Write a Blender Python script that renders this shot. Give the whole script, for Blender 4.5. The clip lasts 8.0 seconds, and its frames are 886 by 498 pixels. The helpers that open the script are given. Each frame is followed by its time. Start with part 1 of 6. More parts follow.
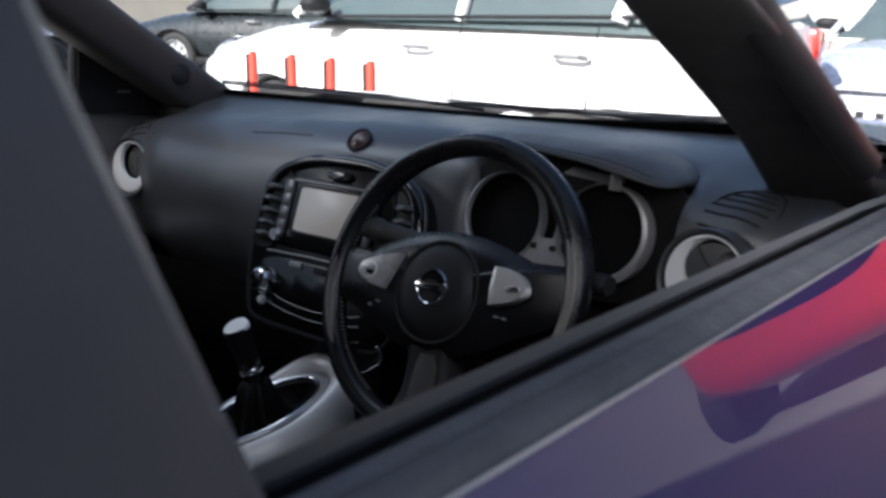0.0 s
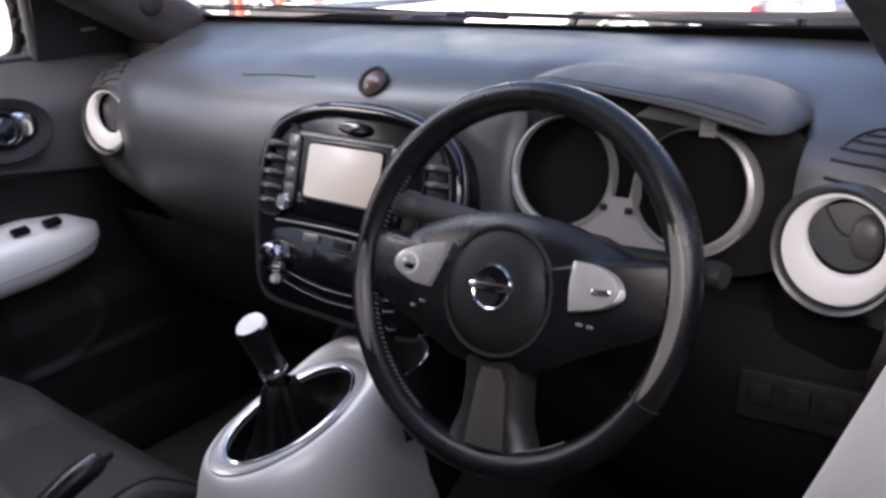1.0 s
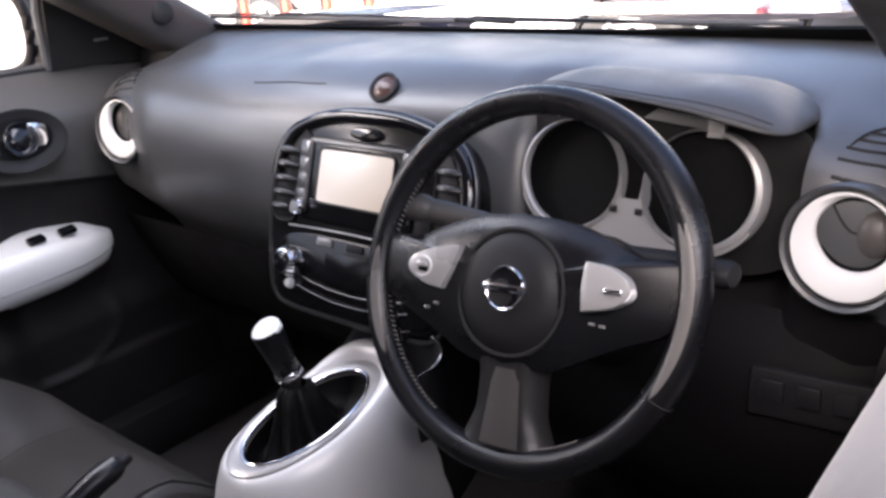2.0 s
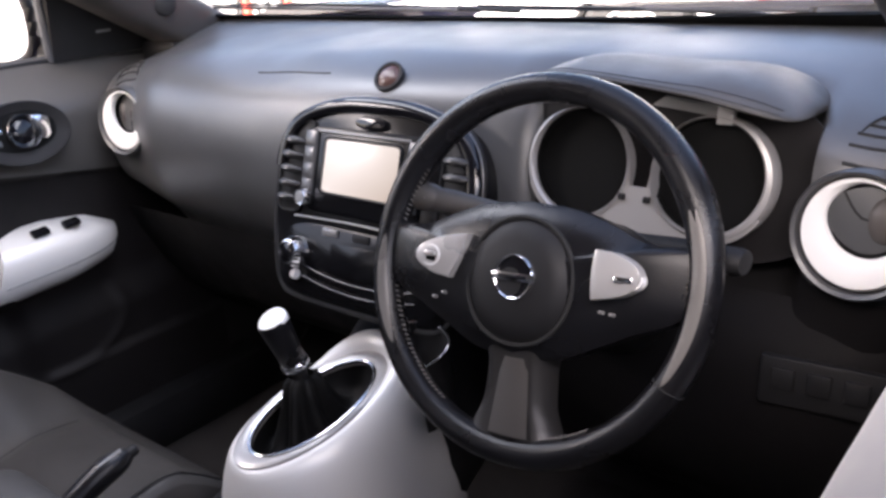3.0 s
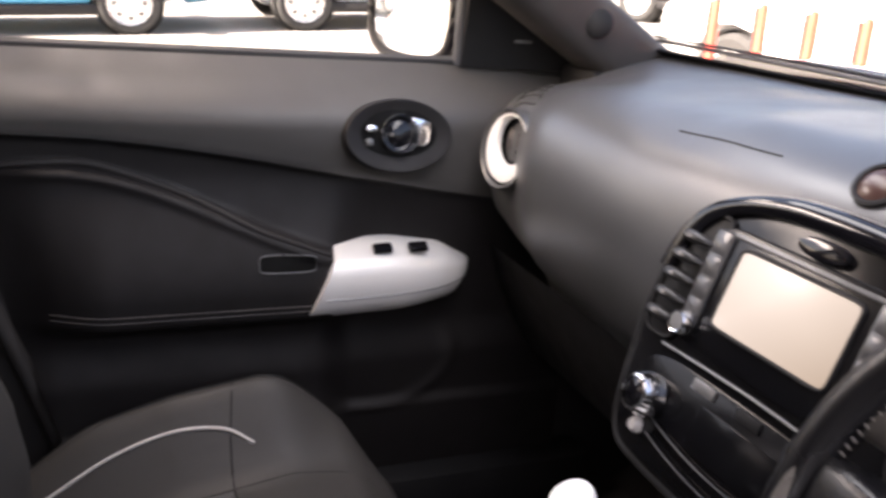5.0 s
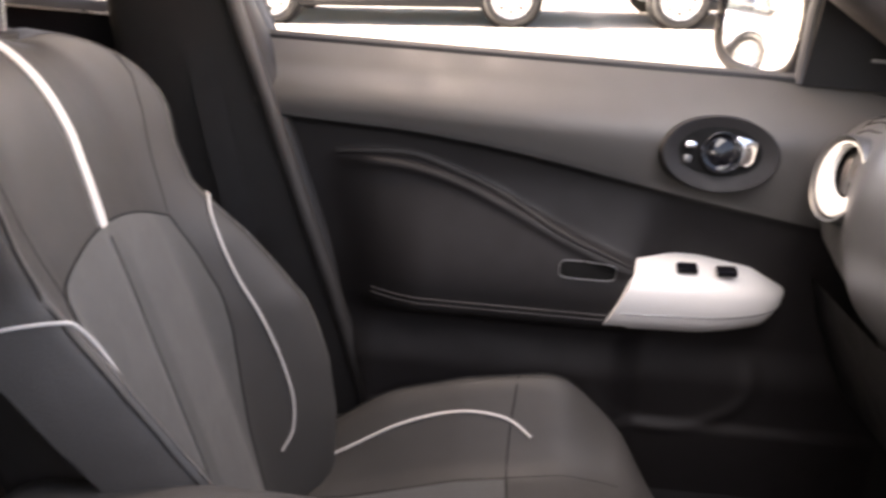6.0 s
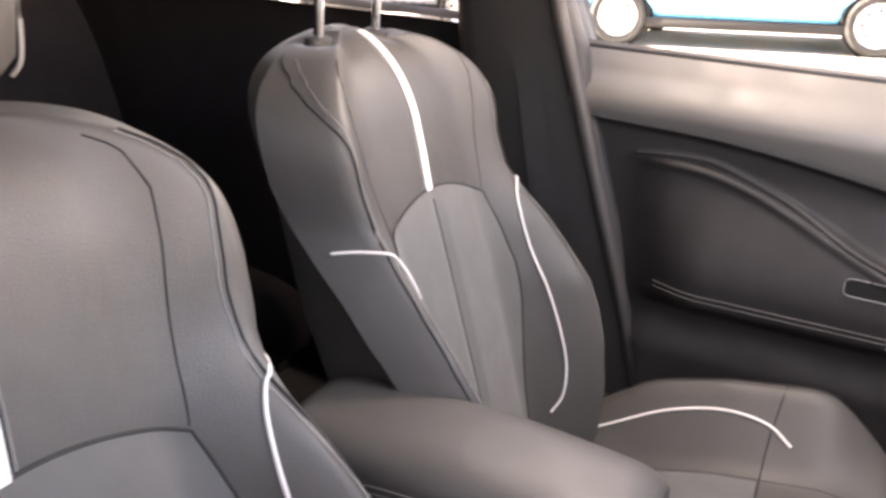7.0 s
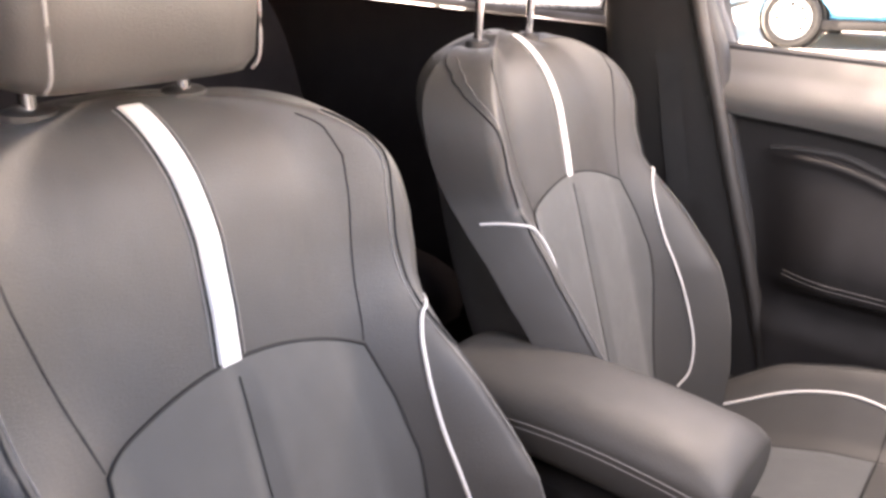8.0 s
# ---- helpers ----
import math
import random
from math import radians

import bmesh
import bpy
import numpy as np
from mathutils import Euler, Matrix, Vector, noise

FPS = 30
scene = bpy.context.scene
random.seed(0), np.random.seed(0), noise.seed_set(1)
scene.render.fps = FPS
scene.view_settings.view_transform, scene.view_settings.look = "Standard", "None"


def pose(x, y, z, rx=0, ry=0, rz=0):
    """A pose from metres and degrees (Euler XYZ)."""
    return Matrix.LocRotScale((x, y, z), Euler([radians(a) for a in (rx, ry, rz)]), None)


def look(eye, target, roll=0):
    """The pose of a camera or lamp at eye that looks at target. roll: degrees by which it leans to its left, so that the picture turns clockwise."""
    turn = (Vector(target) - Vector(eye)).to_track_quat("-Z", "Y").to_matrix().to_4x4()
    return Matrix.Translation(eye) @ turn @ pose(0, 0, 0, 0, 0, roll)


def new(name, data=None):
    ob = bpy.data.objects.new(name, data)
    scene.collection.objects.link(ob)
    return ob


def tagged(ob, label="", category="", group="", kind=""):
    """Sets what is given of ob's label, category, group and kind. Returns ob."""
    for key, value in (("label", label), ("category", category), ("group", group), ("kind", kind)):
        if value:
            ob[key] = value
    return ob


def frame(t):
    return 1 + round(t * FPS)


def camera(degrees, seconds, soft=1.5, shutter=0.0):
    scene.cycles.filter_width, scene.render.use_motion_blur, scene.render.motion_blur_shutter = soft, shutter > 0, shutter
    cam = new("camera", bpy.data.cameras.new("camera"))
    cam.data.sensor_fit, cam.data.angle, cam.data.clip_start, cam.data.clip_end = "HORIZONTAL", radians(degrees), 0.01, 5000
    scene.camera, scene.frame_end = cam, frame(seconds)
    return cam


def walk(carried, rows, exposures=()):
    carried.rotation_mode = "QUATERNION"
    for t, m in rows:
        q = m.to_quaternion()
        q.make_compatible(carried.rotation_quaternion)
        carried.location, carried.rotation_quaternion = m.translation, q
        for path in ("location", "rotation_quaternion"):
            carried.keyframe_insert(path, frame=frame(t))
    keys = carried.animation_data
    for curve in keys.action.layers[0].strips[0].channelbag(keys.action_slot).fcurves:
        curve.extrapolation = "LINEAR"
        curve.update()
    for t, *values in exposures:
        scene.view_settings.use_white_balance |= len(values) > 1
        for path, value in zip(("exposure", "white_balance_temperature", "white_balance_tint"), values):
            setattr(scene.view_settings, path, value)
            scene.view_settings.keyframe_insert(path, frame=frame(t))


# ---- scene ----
cam = camera(54.6, 8.0, soft=3.0, shutter=0.3)
# seconds, stops, kelvin, tint
EXPOSURES = [(0.0, 1.50, 5900, 13), (0.6, 2.70, 6150, 16), (1.0, 3.0, 6450, 22), (1.5, 3.4, 6650, 22), (3.5, 3.55, 6650, 22), (4.2, 3.42, 6900, 22), (5.5, 3.6, 7700, 24), (6.5, 4.6, 8000, 24), (8.0, 5.14, 8150, 25)]
PATH = [
    (0, (0.950, -0.717, 1.155), (-0.274, 0.801, 0.714), 1.6),
    (0.3, (0.846, -0.599, 1.167), (-0.378, 0.885, 0.619), 0.1),
    (0.5, (0.806, -0.566, 1.18), (-0.39, 0.915, 0.566), -1.4),
    (0.8, (0.775, -0.560, 1.195), (-0.412, 0.905, 0.526), -2.6),
    (1, (0.772, -0.57, 1.203), (-0.416, 0.877, 0.499), -3.2),
    (1.5, (0.775, -0.584, 1.207), (-0.422, 0.86, 0.512), -3.6),
    (1.6, (0.776, -0.583, 1.207), (-0.424, 0.86, 0.515), -3.8),
    (3, (0.769, -0.584, 1.202), (-0.435, 0.847, 0.492), -4.4),
    (3.5, (0.74, -0.526, 1.195), (-0.469, 0.903, 0.491), -3.8),
    (3.7, (0.712, -0.477, 1.188), (-0.595, 0.878, 0.513), -2.4),
    (4, (0.661, -0.417, 1.178), (-0.771, 0.825, 0.54), -0.1),
    (4.2, (0.629, -0.404, 1.173), (-0.867, 0.776, 0.562), 0.4),
    (5.3, (0.485, -0.327, 1.15), (-1.336, 0.213, 0.523), 6.0),
    (5.5, (0.486, -0.328, 1.149), (-1.365, 0.089, 0.518), 6.2),
    (5.7, (0.488, -0.325, 1.156), (-1.385, -0.067, 0.504), 5.8),
    (5.9, (0.501, -0.303, 1.173), (-1.379, -0.252, 0.494), 5.3),
    (6, (0.516, -0.277, 1.18), (-1.362, -0.323, 0.495), 4.7),
    (6.3, (0.548, -0.265, 1.176), (-1.312, -0.518, 0.484), 4.5),
    (6.5, (0.573, -0.242, 1.175), (-1.256, -0.671, 0.49), 4.3),
    (6.8, (0.619, -0.216, 1.177), (-1.136, -0.880, 0.484), 4.4),
    (7, (0.65, -0.199, 1.182), (-1.065, -0.957, 0.486), 4.5),
    (7.2, (0.677, -0.176, 1.189), (-0.99, -1.029, 0.486), 4.2),
    (7.5, (0.709, -0.158, 1.191), (-0.895, -1.121, 0.484), 3.9),
    (7.8, (0.752, -0.128, 1.196), (-0.809, -1.154, 0.482), 3.4),
    (8, (0.785, -0.102, 1.201), (-0.749, -1.172, 0.492), 3.0),
]
walk(cam, [(t, look(eye, target, roll)) for t, eye, target, roll in PATH],
     EXPOSURES)


# ---- world and light ----
SUN_ELEV, SUN_AZ = 32.0, 178.5      # degrees; azimuth from +y towards +x
world = bpy.data.worlds.new("sky")
scene.world = world
world.use_nodes = True
wn = world.node_tree
sky = wn.nodes.new("ShaderNodeTexSky")
sky.sky_type, sky.sun_disc = "NISHITA", False
sky.sun_elevation, sky.sun_rotation = radians(SUN_ELEV), radians(SUN_AZ)
sky.air_density, sky.dust_density, sky.ozone_density = 1.0, 4.0, 0.6
wn.nodes["Background"].inputs[1].default_value = 0.066
wn.links.new(sky.outputs[0], wn.nodes["Background"].inputs[0])
sun = new("sun", bpy.data.lights.new("sun", "SUN"))
sun.data.energy, sun.data.angle, sun.data.color = 5.0, radians(0.6), (1.0, 0.95, 0.88)
_d = Vector((math.sin(radians(SUN_AZ)) * math.cos(radians(SUN_ELEV)), math.cos(radians(SUN_AZ)) * math.cos(radians(SUN_ELEV)), math.sin(radians(SUN_ELEV))))
sun.matrix_world = look(_d * 30, (0, 0, 0))
# fill lamp added in the open driver's window, to lift sill and vent
driver_fill = new("driver_window_fill", bpy.data.lights.new("driver_window_fill", "AREA"))
driver_fill.data.shape, driver_fill.data.size, driver_fill.data.size_y = "RECTANGLE", 0.60, 0.16
driver_fill.data.energy, driver_fill.data.color = 0.31, (1.0, 0.96, 0.90)
driver_fill.matrix_world = look((0.775, -0.20, 1.23), (0.66, 0.14, 0.95))
# fill lamp added in the passenger's window, brightening dash and seats
side_fill = new("side_window_fill", bpy.data.lights.new("side_window_fill", "AREA"))
side_fill.data.shape, side_fill.data.size, side_fill.data.size_y = "RECTANGLE", 0.62, 0.12
side_fill.data.energy, side_fill.data.color = 0.60, (1.0, 0.95, 0.88)
side_fill.matrix_world = look((-0.645, -0.22, 1.36), (0.10, -0.16, 0.80))
# fill lamp added at the upper windscreen, for more light on dash and seats
front = new("windscreen_fill", bpy.data.lights.new("windscreen_fill", "AREA"))
front.data.shape, front.data.size, front.data.size_y = "RECTANGLE", 0.62, 0.22
front.data.energy, front.data.color = 0.34, (0.92, 0.97, 1.0)
front.matrix_world = look((-0.20, 0.09, 1.385), (-0.28, -0.16, 0.60))


# ---- materials ----
def mat(name, colour, rough=0.5, metal=0.0, grain=0.0, grain_scale=400.0, wear=0.12, wear_scale=6.0, coat=0.0, bump=0.15,
        voronoi=False, sheen=0.0, spec=0.5, rough_var=0.1, dents=0.0):
    """A surface with its colour, a fine grain (bump) and broad, faint unevenness of colour and gloss."""
    m = bpy.data.materials.new(name)
    m.use_nodes = True
    t = m.node_tree
    b = t.nodes["Principled BSDF"]
    b.inputs["Roughness"].default_value, b.inputs["Metallic"].default_value = rough, metal
    b.inputs["Coat Weight"].default_value, b.inputs["Coat Roughness"].default_value = coat, 0.04
    b.inputs["Specular IOR Level"].default_value = spec
    b.inputs["Sheen Weight"].default_value = sheen
    co = t.nodes.new("ShaderNodeTexCoord")
    n1 = t.nodes.new("ShaderNodeTexNoise")
    n1.inputs["Scale"].default_value, n1.inputs["Detail"].default_value = wear_scale, 6.0
    t.links.new(co.outputs["Object"], n1.inputs["Vector"])
    mix = t.nodes.new("ShaderNodeMix")
    mix.data_type = "RGBA"
    mix.inputs["A"].default_value = (*[c * (1 - wear) for c in colour], 1)
    mix.inputs["B"].default_value = (*[min(1, c * (1 + wear)) for c in colour], 1)
    t.links.new(n1.outputs["Fac"], mix.inputs["Factor"])
    t.links.new(mix.outputs["Result"], b.inputs["Base Color"])
    mr = t.nodes.new("ShaderNodeMapRange")
    mr.inputs["To Min"].default_value, mr.inputs["To Max"].default_value = max(0.02, rough - rough_var), min(1, rough + rough_var)
    mr.inputs["From Min"].default_value, mr.inputs["From Max"].default_value = 0.3, 0.7
    n3 = t.nodes.new("ShaderNodeTexNoise")
    n3.inputs["Scale"].default_value, n3.inputs["Detail"].default_value = wear_scale * 2.7, 5.0
    t.links.new(co.outputs["Object"], n3.inputs["Vector"])
    t.links.new(n3.outputs["Fac"], mr.inputs["Value"])
    t.links.new(mr.outputs["Result"], b.inputs["Roughness"])
    if grain:
        if voronoi:
            n2 = t.nodes.new("ShaderNodeTexVoronoi")
            out = n2.outputs["Distance"]
        else:
            n2 = t.nodes.new("ShaderNodeTexNoise")
            n2.inputs["Detail"].default_value = 3.0
            out = n2.outputs["Fac"]
        n2.inputs["Scale"].default_value = grain_scale
        t.links.new(co.outputs["Object"], n2.inputs["Vector"])
        bp = t.nodes.new("ShaderNodeBump")
        bp.inputs["Strength"].default_value, bp.inputs["Distance"].default_value = bump, grain
        t.links.new(out, bp.inputs["Height"])
        t.links.new(bp.outputs["Normal"], b.inputs["Normal"])
        if dents:
            n4, b4 = t.nodes.new("ShaderNodeTexNoise"), t.nodes.new("ShaderNodeBump")
            n4.inputs["Scale"].default_value, n4.inputs["Detail"].default_value = 9.0, 2.0
            n4.inputs["Distortion"].default_value = 0.6
            b4.inputs["Strength"].default_value, b4.inputs["Distance"].default_value = 0.6, dents
            t.links.new(co.outputs["Object"], n4.inputs["Vector"])
            t.links.new(n4.outputs["Fac"], b4.inputs["Height"])
            t.links.new(b4.outputs["Normal"], bp.inputs["Normal"])
    return m


def glass_mat(name, tint=(0.93, 0.96, 0.95), rough=0.0):
    m = bpy.data.materials.new(name)
    m.use_nodes = True
    t = m.node_tree
    t.nodes.remove(t.nodes["Principled BSDF"])
    mix, tr, gl, lw, pw = (t.nodes.new(k) for k in ("ShaderNodeMixShader", "ShaderNodeBsdfTransparent", "ShaderNodeBsdfGlossy", "ShaderNodeLayerWeight", "ShaderNodeMath"))
    tr.inputs[0].default_value, gl.inputs["Roughness"].default_value = (*tint, 1), rough
    lw.inputs[0].default_value = 0.5
    pw.operation, pw.inputs[1].default_value = "POWER", 5.0
    t.links.new(lw.outputs["Facing"], pw.inputs[0])
    t.links.new(pw.outputs[0], mix.inputs[0])
    t.links.new(tr.outputs[0], mix.inputs[1])
    t.links.new(gl.outputs[0], mix.inputs[2])
    t.links.new(mix.outputs[0], t.nodes["Material Output"].inputs[0])
    return m


def glow_mat(name, colour, power, fade=None):
    m = bpy.data.materials.new(name)
    m.use_nodes = True
    b = m.node_tree.nodes["Principled BSDF"]
    b.inputs["Base Color"].default_value, b.inputs["Roughness"].default_value = (0.02, 0.02, 0.02, 1), 0.3
    b.inputs["Emission Color"].default_value, b.inputs["Emission Strength"].default_value = (*colour, 1), power
    if fade:
        # a diagonal reflection is put into the glow, dimming it towards one corner
        t = m.node_tree
        co, sep, mix, mx = (t.nodes.new(k) for k in ("ShaderNodeTexCoord", "ShaderNodeSeparateXYZ", "ShaderNodeMath", "ShaderNodeMix"))
        mx.data_type = "RGBA"
        mx.inputs["A"].default_value, mx.inputs["B"].default_value = (*colour, 1), (*fade, 1)
        mix.operation, mix.use_clamp = "SUBTRACT", True
        t.links.new(co.outputs["Generated"], sep.inputs[0])
        t.links.new(sep.outputs["X"], mix.inputs[0])
        half_ = t.nodes.new("ShaderNodeMath")
        half_.operation, half_.inputs[1].default_value = "MULTIPLY", 0.6
        t.links.new(sep.outputs["Z"], half_.inputs[0])
        t.links.new(half_.outputs[0], mix.inputs[1])
        t.links.new(mix.outputs[0], mx.inputs["Factor"])
        t.links.new(mx.outputs["Result"], b.inputs["Emission Color"])
    return m


DASH = mat("dash_soft_plastic", (0.063, 0.064, 0.066), 0.38, spec=1.0, grain=0.0006, grain_scale=900, wear=0.15, rough_var=0.03)
TRIM = mat("door_trim_plastic", (0.053, 0.049, 0.046), 0.5, spec=0.6, grain=0.0006, grain_scale=900, wear=0.15)
# door trim plastic again, with sheen added to lighten the sill at grazing angles
SILL_TRIM = mat("sheen_sill_plastic", (0.053, 0.049, 0.046), 0.5, spec=0.6, sheen=0.5, grain=0.0006, grain_scale=900, wear=0.15)
BLACK = mat("black_plastic", (0.013, 0.013, 0.014), 0.55, spec=0.25, grain=0.0004, grain_scale=1200)
GLOSS = mat("gloss_black", (0.006, 0.006, 0.008), 0.08, rough_var=0.04)
PILLAR = mat("pillar_trim", (0.0145, 0.0133, 0.0135), 0.6, grain=0.0006, grain_scale=700)
PILLAR_TRIM = mat("windscreen_pillar_trim", (0.030, 0.0275, 0.0265), 0.55, grain=0.0006, grain_scale=700)
SILVER = mat("silver_paint", (0.80, 0.79, 0.77), 0.34, metal=0.1, wear=0.02, rough_var=0.02)
BRUSHED = mat("satin_metal", (0.42, 0.41, 0.40), 0.32, metal=0.4, wear=0.03, rough_var=0.03)
HOODM = mat("hood_leatherette", (0.066, 0.065, 0.066), 0.5, grain=0.0007, grain_scale=700, voronoi=True, bump=0.2, wear=0.12)
PALE = mat("pale_silver_ring", (0.82, 0.81, 0.79), 0.35, metal=0.0, wear=0.04)
CHROME = mat("chrome", (0.82, 0.82, 0.84), 0.09, metal=1.0, wear=0.03, rough_var=0.05)
LEATHER = mat("dark_grey_leather", (0.056, 0.0535, 0.051), 0.48, spec=0.30, dents=0.004, grain=0.0009, grain_scale=650, voronoi=True, bump=0.25, wear=0.2, rough_var=0.07)
WHEEL_LEATHER = mat("wheel_leather", (0.007, 0.007, 0.0085), 0.30, spec=0.4, grain=0.0007, grain_scale=800, voronoi=True, bump=0.2)
CLOTH = mat("seat_cloth", (0.070, 0.070, 0.068), 0.85, dents=0.006, grain=0.0012, grain_scale=1500, bump=0.4, sheen=0.2)
DIAL = mat("matt_dial_black", (0.006, 0.006, 0.006), 0.6, spec=0.08)
SEAM = mat("seam_shadow", (0.012, 0.012, 0.012), 0.8)
THREAD = mat("pale_thread", (0.22, 0.21, 0.20), 0.7)
STITCH = mat("grey_thread", (0.085, 0.080, 0.078), 0.7)
WHITE = mat("white_piping", (0.60, 0.58, 0.56), 0.45, wear=0.05)
CARPET = mat("carpet", (0.022, 0.020, 0.020), 0.95, grain=0.003, grain_scale=500, bump=0.6)
# near-black colour carries the deep shade behind the front seats
DARK = mat("shaded_rear_lining", (0.013, 0.011, 0.012), 0.9, spec=0.15, grain=0.001, grain_scale=500)
HEADLINER = mat("headliner", (0.24, 0.235, 0.225), 0.95, grain=0.001, grain_scale=900)
COLUMN_D = mat("dark_metal", (0.12, 0.12, 0.12), 0.3, metal=0.5)
RIDGE = mat("matt_ridge_plastic", (0.026, 0.024, 0.0235), 0.7, spec=0.3, grain=0.0006, grain_scale=700)
LINING = mat("door_lining_plastic", (0.0108, 0.0095, 0.0099), 0.60, spec=0.3, grain=0.0006, grain_scale=700)
FILM = mat("matt_pillar_film", (0.034, 0.037, 0.044), 0.6, grain=0.0006, grain_scale=400, wear=0.3)
SEALM = mat("worn_window_seal", (0.085, 0.086, 0.090), 0.75, grain=0.0016, grain_scale=260, bump=0.5, wear=0.45, wear_scale=30.0)
RUBBER = mat("rubber_seal", (0.072, 0.074, 0.082), 0.7, grain=0.0008, grain_scale=500, wear=0.3)
BLUE = mat("blue_car_paint", (0.014, 0.017, 0.12), 0.5, spec=0.15, coat=0.75, wear=0.02, rough_var=0.004)
BLUE.node_tree.nodes["Principled BSDF"].inputs["Coat IOR"].default_value = 1.5
BLUE.node_tree.nodes["Principled BSDF"].inputs["Coat Roughness"].default_value = 0.02
GLASS = glass_mat("clear_glass")
PRIVACY = glass_mat("privacy_glass", (0.28, 0.29, 0.30))
BLACKOUT = glass_mat("blackout_glass", (0.012, 0.012, 0.013))
MIRROR = mat("mirror_glass", (0.9, 0.9, 0.9), 0.02, metal=1.0, wear=0.0, rough_var=0.01)
POD = mat("pod_silver", (0.50, 0.49, 0.48), 0.28, metal=0.45, wear=0.04, rough_var=0.03)
SCREEN = glow_mat("lit_screen", (1.0, 0.95, 0.87), 0.078, (0.62, 0.54, 0.44))
ASPHALT = mat("asphalt", (0.22, 0.21, 0.20), 0.9, grain=0.01, grain_scale=120, bump=0.6, wear=0.25, wear_scale=0.8)
CAR_WHITE = mat("white_car_paint", (0.8, 0.8, 0.8), 0.3, coat=1.0, wear=0.02)
CAR_SILVER = mat("silver_car_paint", (0.62, 0.66, 0.74), 0.3, metal=0.4, coat=1.0, wear=0.03)
CAR_DARK = mat("dark_car_paint", (0.02, 0.024, 0.026), 0.3, coat=1.0, wear=0.05)
CAR_RED = mat("red_car_paint", (0.55, 0.03, 0.02), 0.28, coat=1.0, wear=0.05)
CAR_BLUE = mat("light_blue_car_paint", (0.1, 0.4, 0.65), 0.3, coat=1.0, wear=0.05)
TYRE = mat("tyre_rubber", (0.02, 0.02, 0.02), 0.85, wear=0.2)
ALLOY = mat("alloy_wheel", (0.7, 0.7, 0.7), 0.3, metal=0.7, wear=0.05)
CARGLASS = mat("dark_car_glass", (0.06, 0.08, 0.08), 0.05, coat=1.0)
ORANGE = mat("red_orange_post", (0.58, 0.055, 0.03), 0.5, wear=0.15)
WALLM = mat("pale_render_wall", (0.62, 0.58, 0.5), 0.9, grain=0.004, grain_scale=60, wear=0.2, wear_scale=1.2)
PLATE = mat("plate_white", (0.8, 0.8, 0.8), 0.5)


# ---- building helpers ----
def thing(name, label, category, at=(0, 0, 0), group="", kind=""):
    e = new(name)
    e.location = at
    e.empty_display_size = 0.05
    return tagged(e, label, category, group, kind)


def part(name, bm, material, parent=None, label="", smooth=True, subsurf=0, bevel=0.0, sharp=40):
    """Link bm as one mesh under parent."""
    me = bpy.data.meshes.new(name)
    bmesh.ops.recalc_face_normals(bm, faces=bm.faces)
    bm.to_mesh(me)
    bm.free()
    me.materials.append(material)
    for p in me.polygons:
        p.use_smooth = smooth
    if smooth and not subsurf:
        me.set_sharp_from_angle(angle=radians(sharp))
    ob = new(name, me)
    if parent:
        ob.parent = parent
        root = parent
        off = Vector((0, 0, 0))
        while root:
            off += root.location
            root = root.parent
        ob.location = -off
        # keep the origin of the part at the world's, whatever its parent's
    if label:
        ob["label"] = label
    if bevel:
        b = ob.modifiers.new("bevel", "BEVEL")
        b.width, b.segments, b.limit_method, b.angle_limit = bevel, 2, "ANGLE", radians(35)
    if subsurf:
        u = ob.modifiers.new("round", "SUBSURF")
        u.levels = u.render_levels = subsurf
    return ob


def grid(points):
    """A sheet from rows of points."""
    bm = bmesh.new()
    vs = [[bm.verts.new(p) for p in row] for row in points]
    for a, b in zip(vs, vs[1:]):
        for i in range(len(a) - 1):
            bm.faces.new((a[i], a[i + 1], b[i + 1], b[i]))
    return bm


def loft(rings, caps=True, bm=None):
    """A closed skin through rings of points with equal counts."""
    bm = bm or bmesh.new()
    vs = [[bm.verts.new(p) for p in r] for r in rings]
    n = len(vs[0])
    for a, b in zip(vs, vs[1:]):
        for i in range(n):
            bm.faces.new((a[i], a[(i + 1) % n], b[(i + 1) % n], b[i]))
    if caps:
        bm.faces.new(vs[0])
        bm.faces.new(vs[-1])
    return bm


def spline(pts, n):
    """n points on a Catmull-Rom curve through pts."""
    p = [Vector(q) for q in pts]
    p = [p[0] * 2 - p[1]] + p + [p[-1] * 2 - p[-2]]
    out = []
    for k in range(n):
        f = k / (n - 1) * (len(p) - 3)
        i = min(int(f), len(p) - 4)
        t = f - i
        a, b, c, d = p[i:i + 4]
        out.append(0.5 * ((2 * b) + (c - a) * t + (2 * a - 5 * b + 4 * c - d) * t * t + (3 * b - a - 3 * c + d) * t ** 3))
    return out


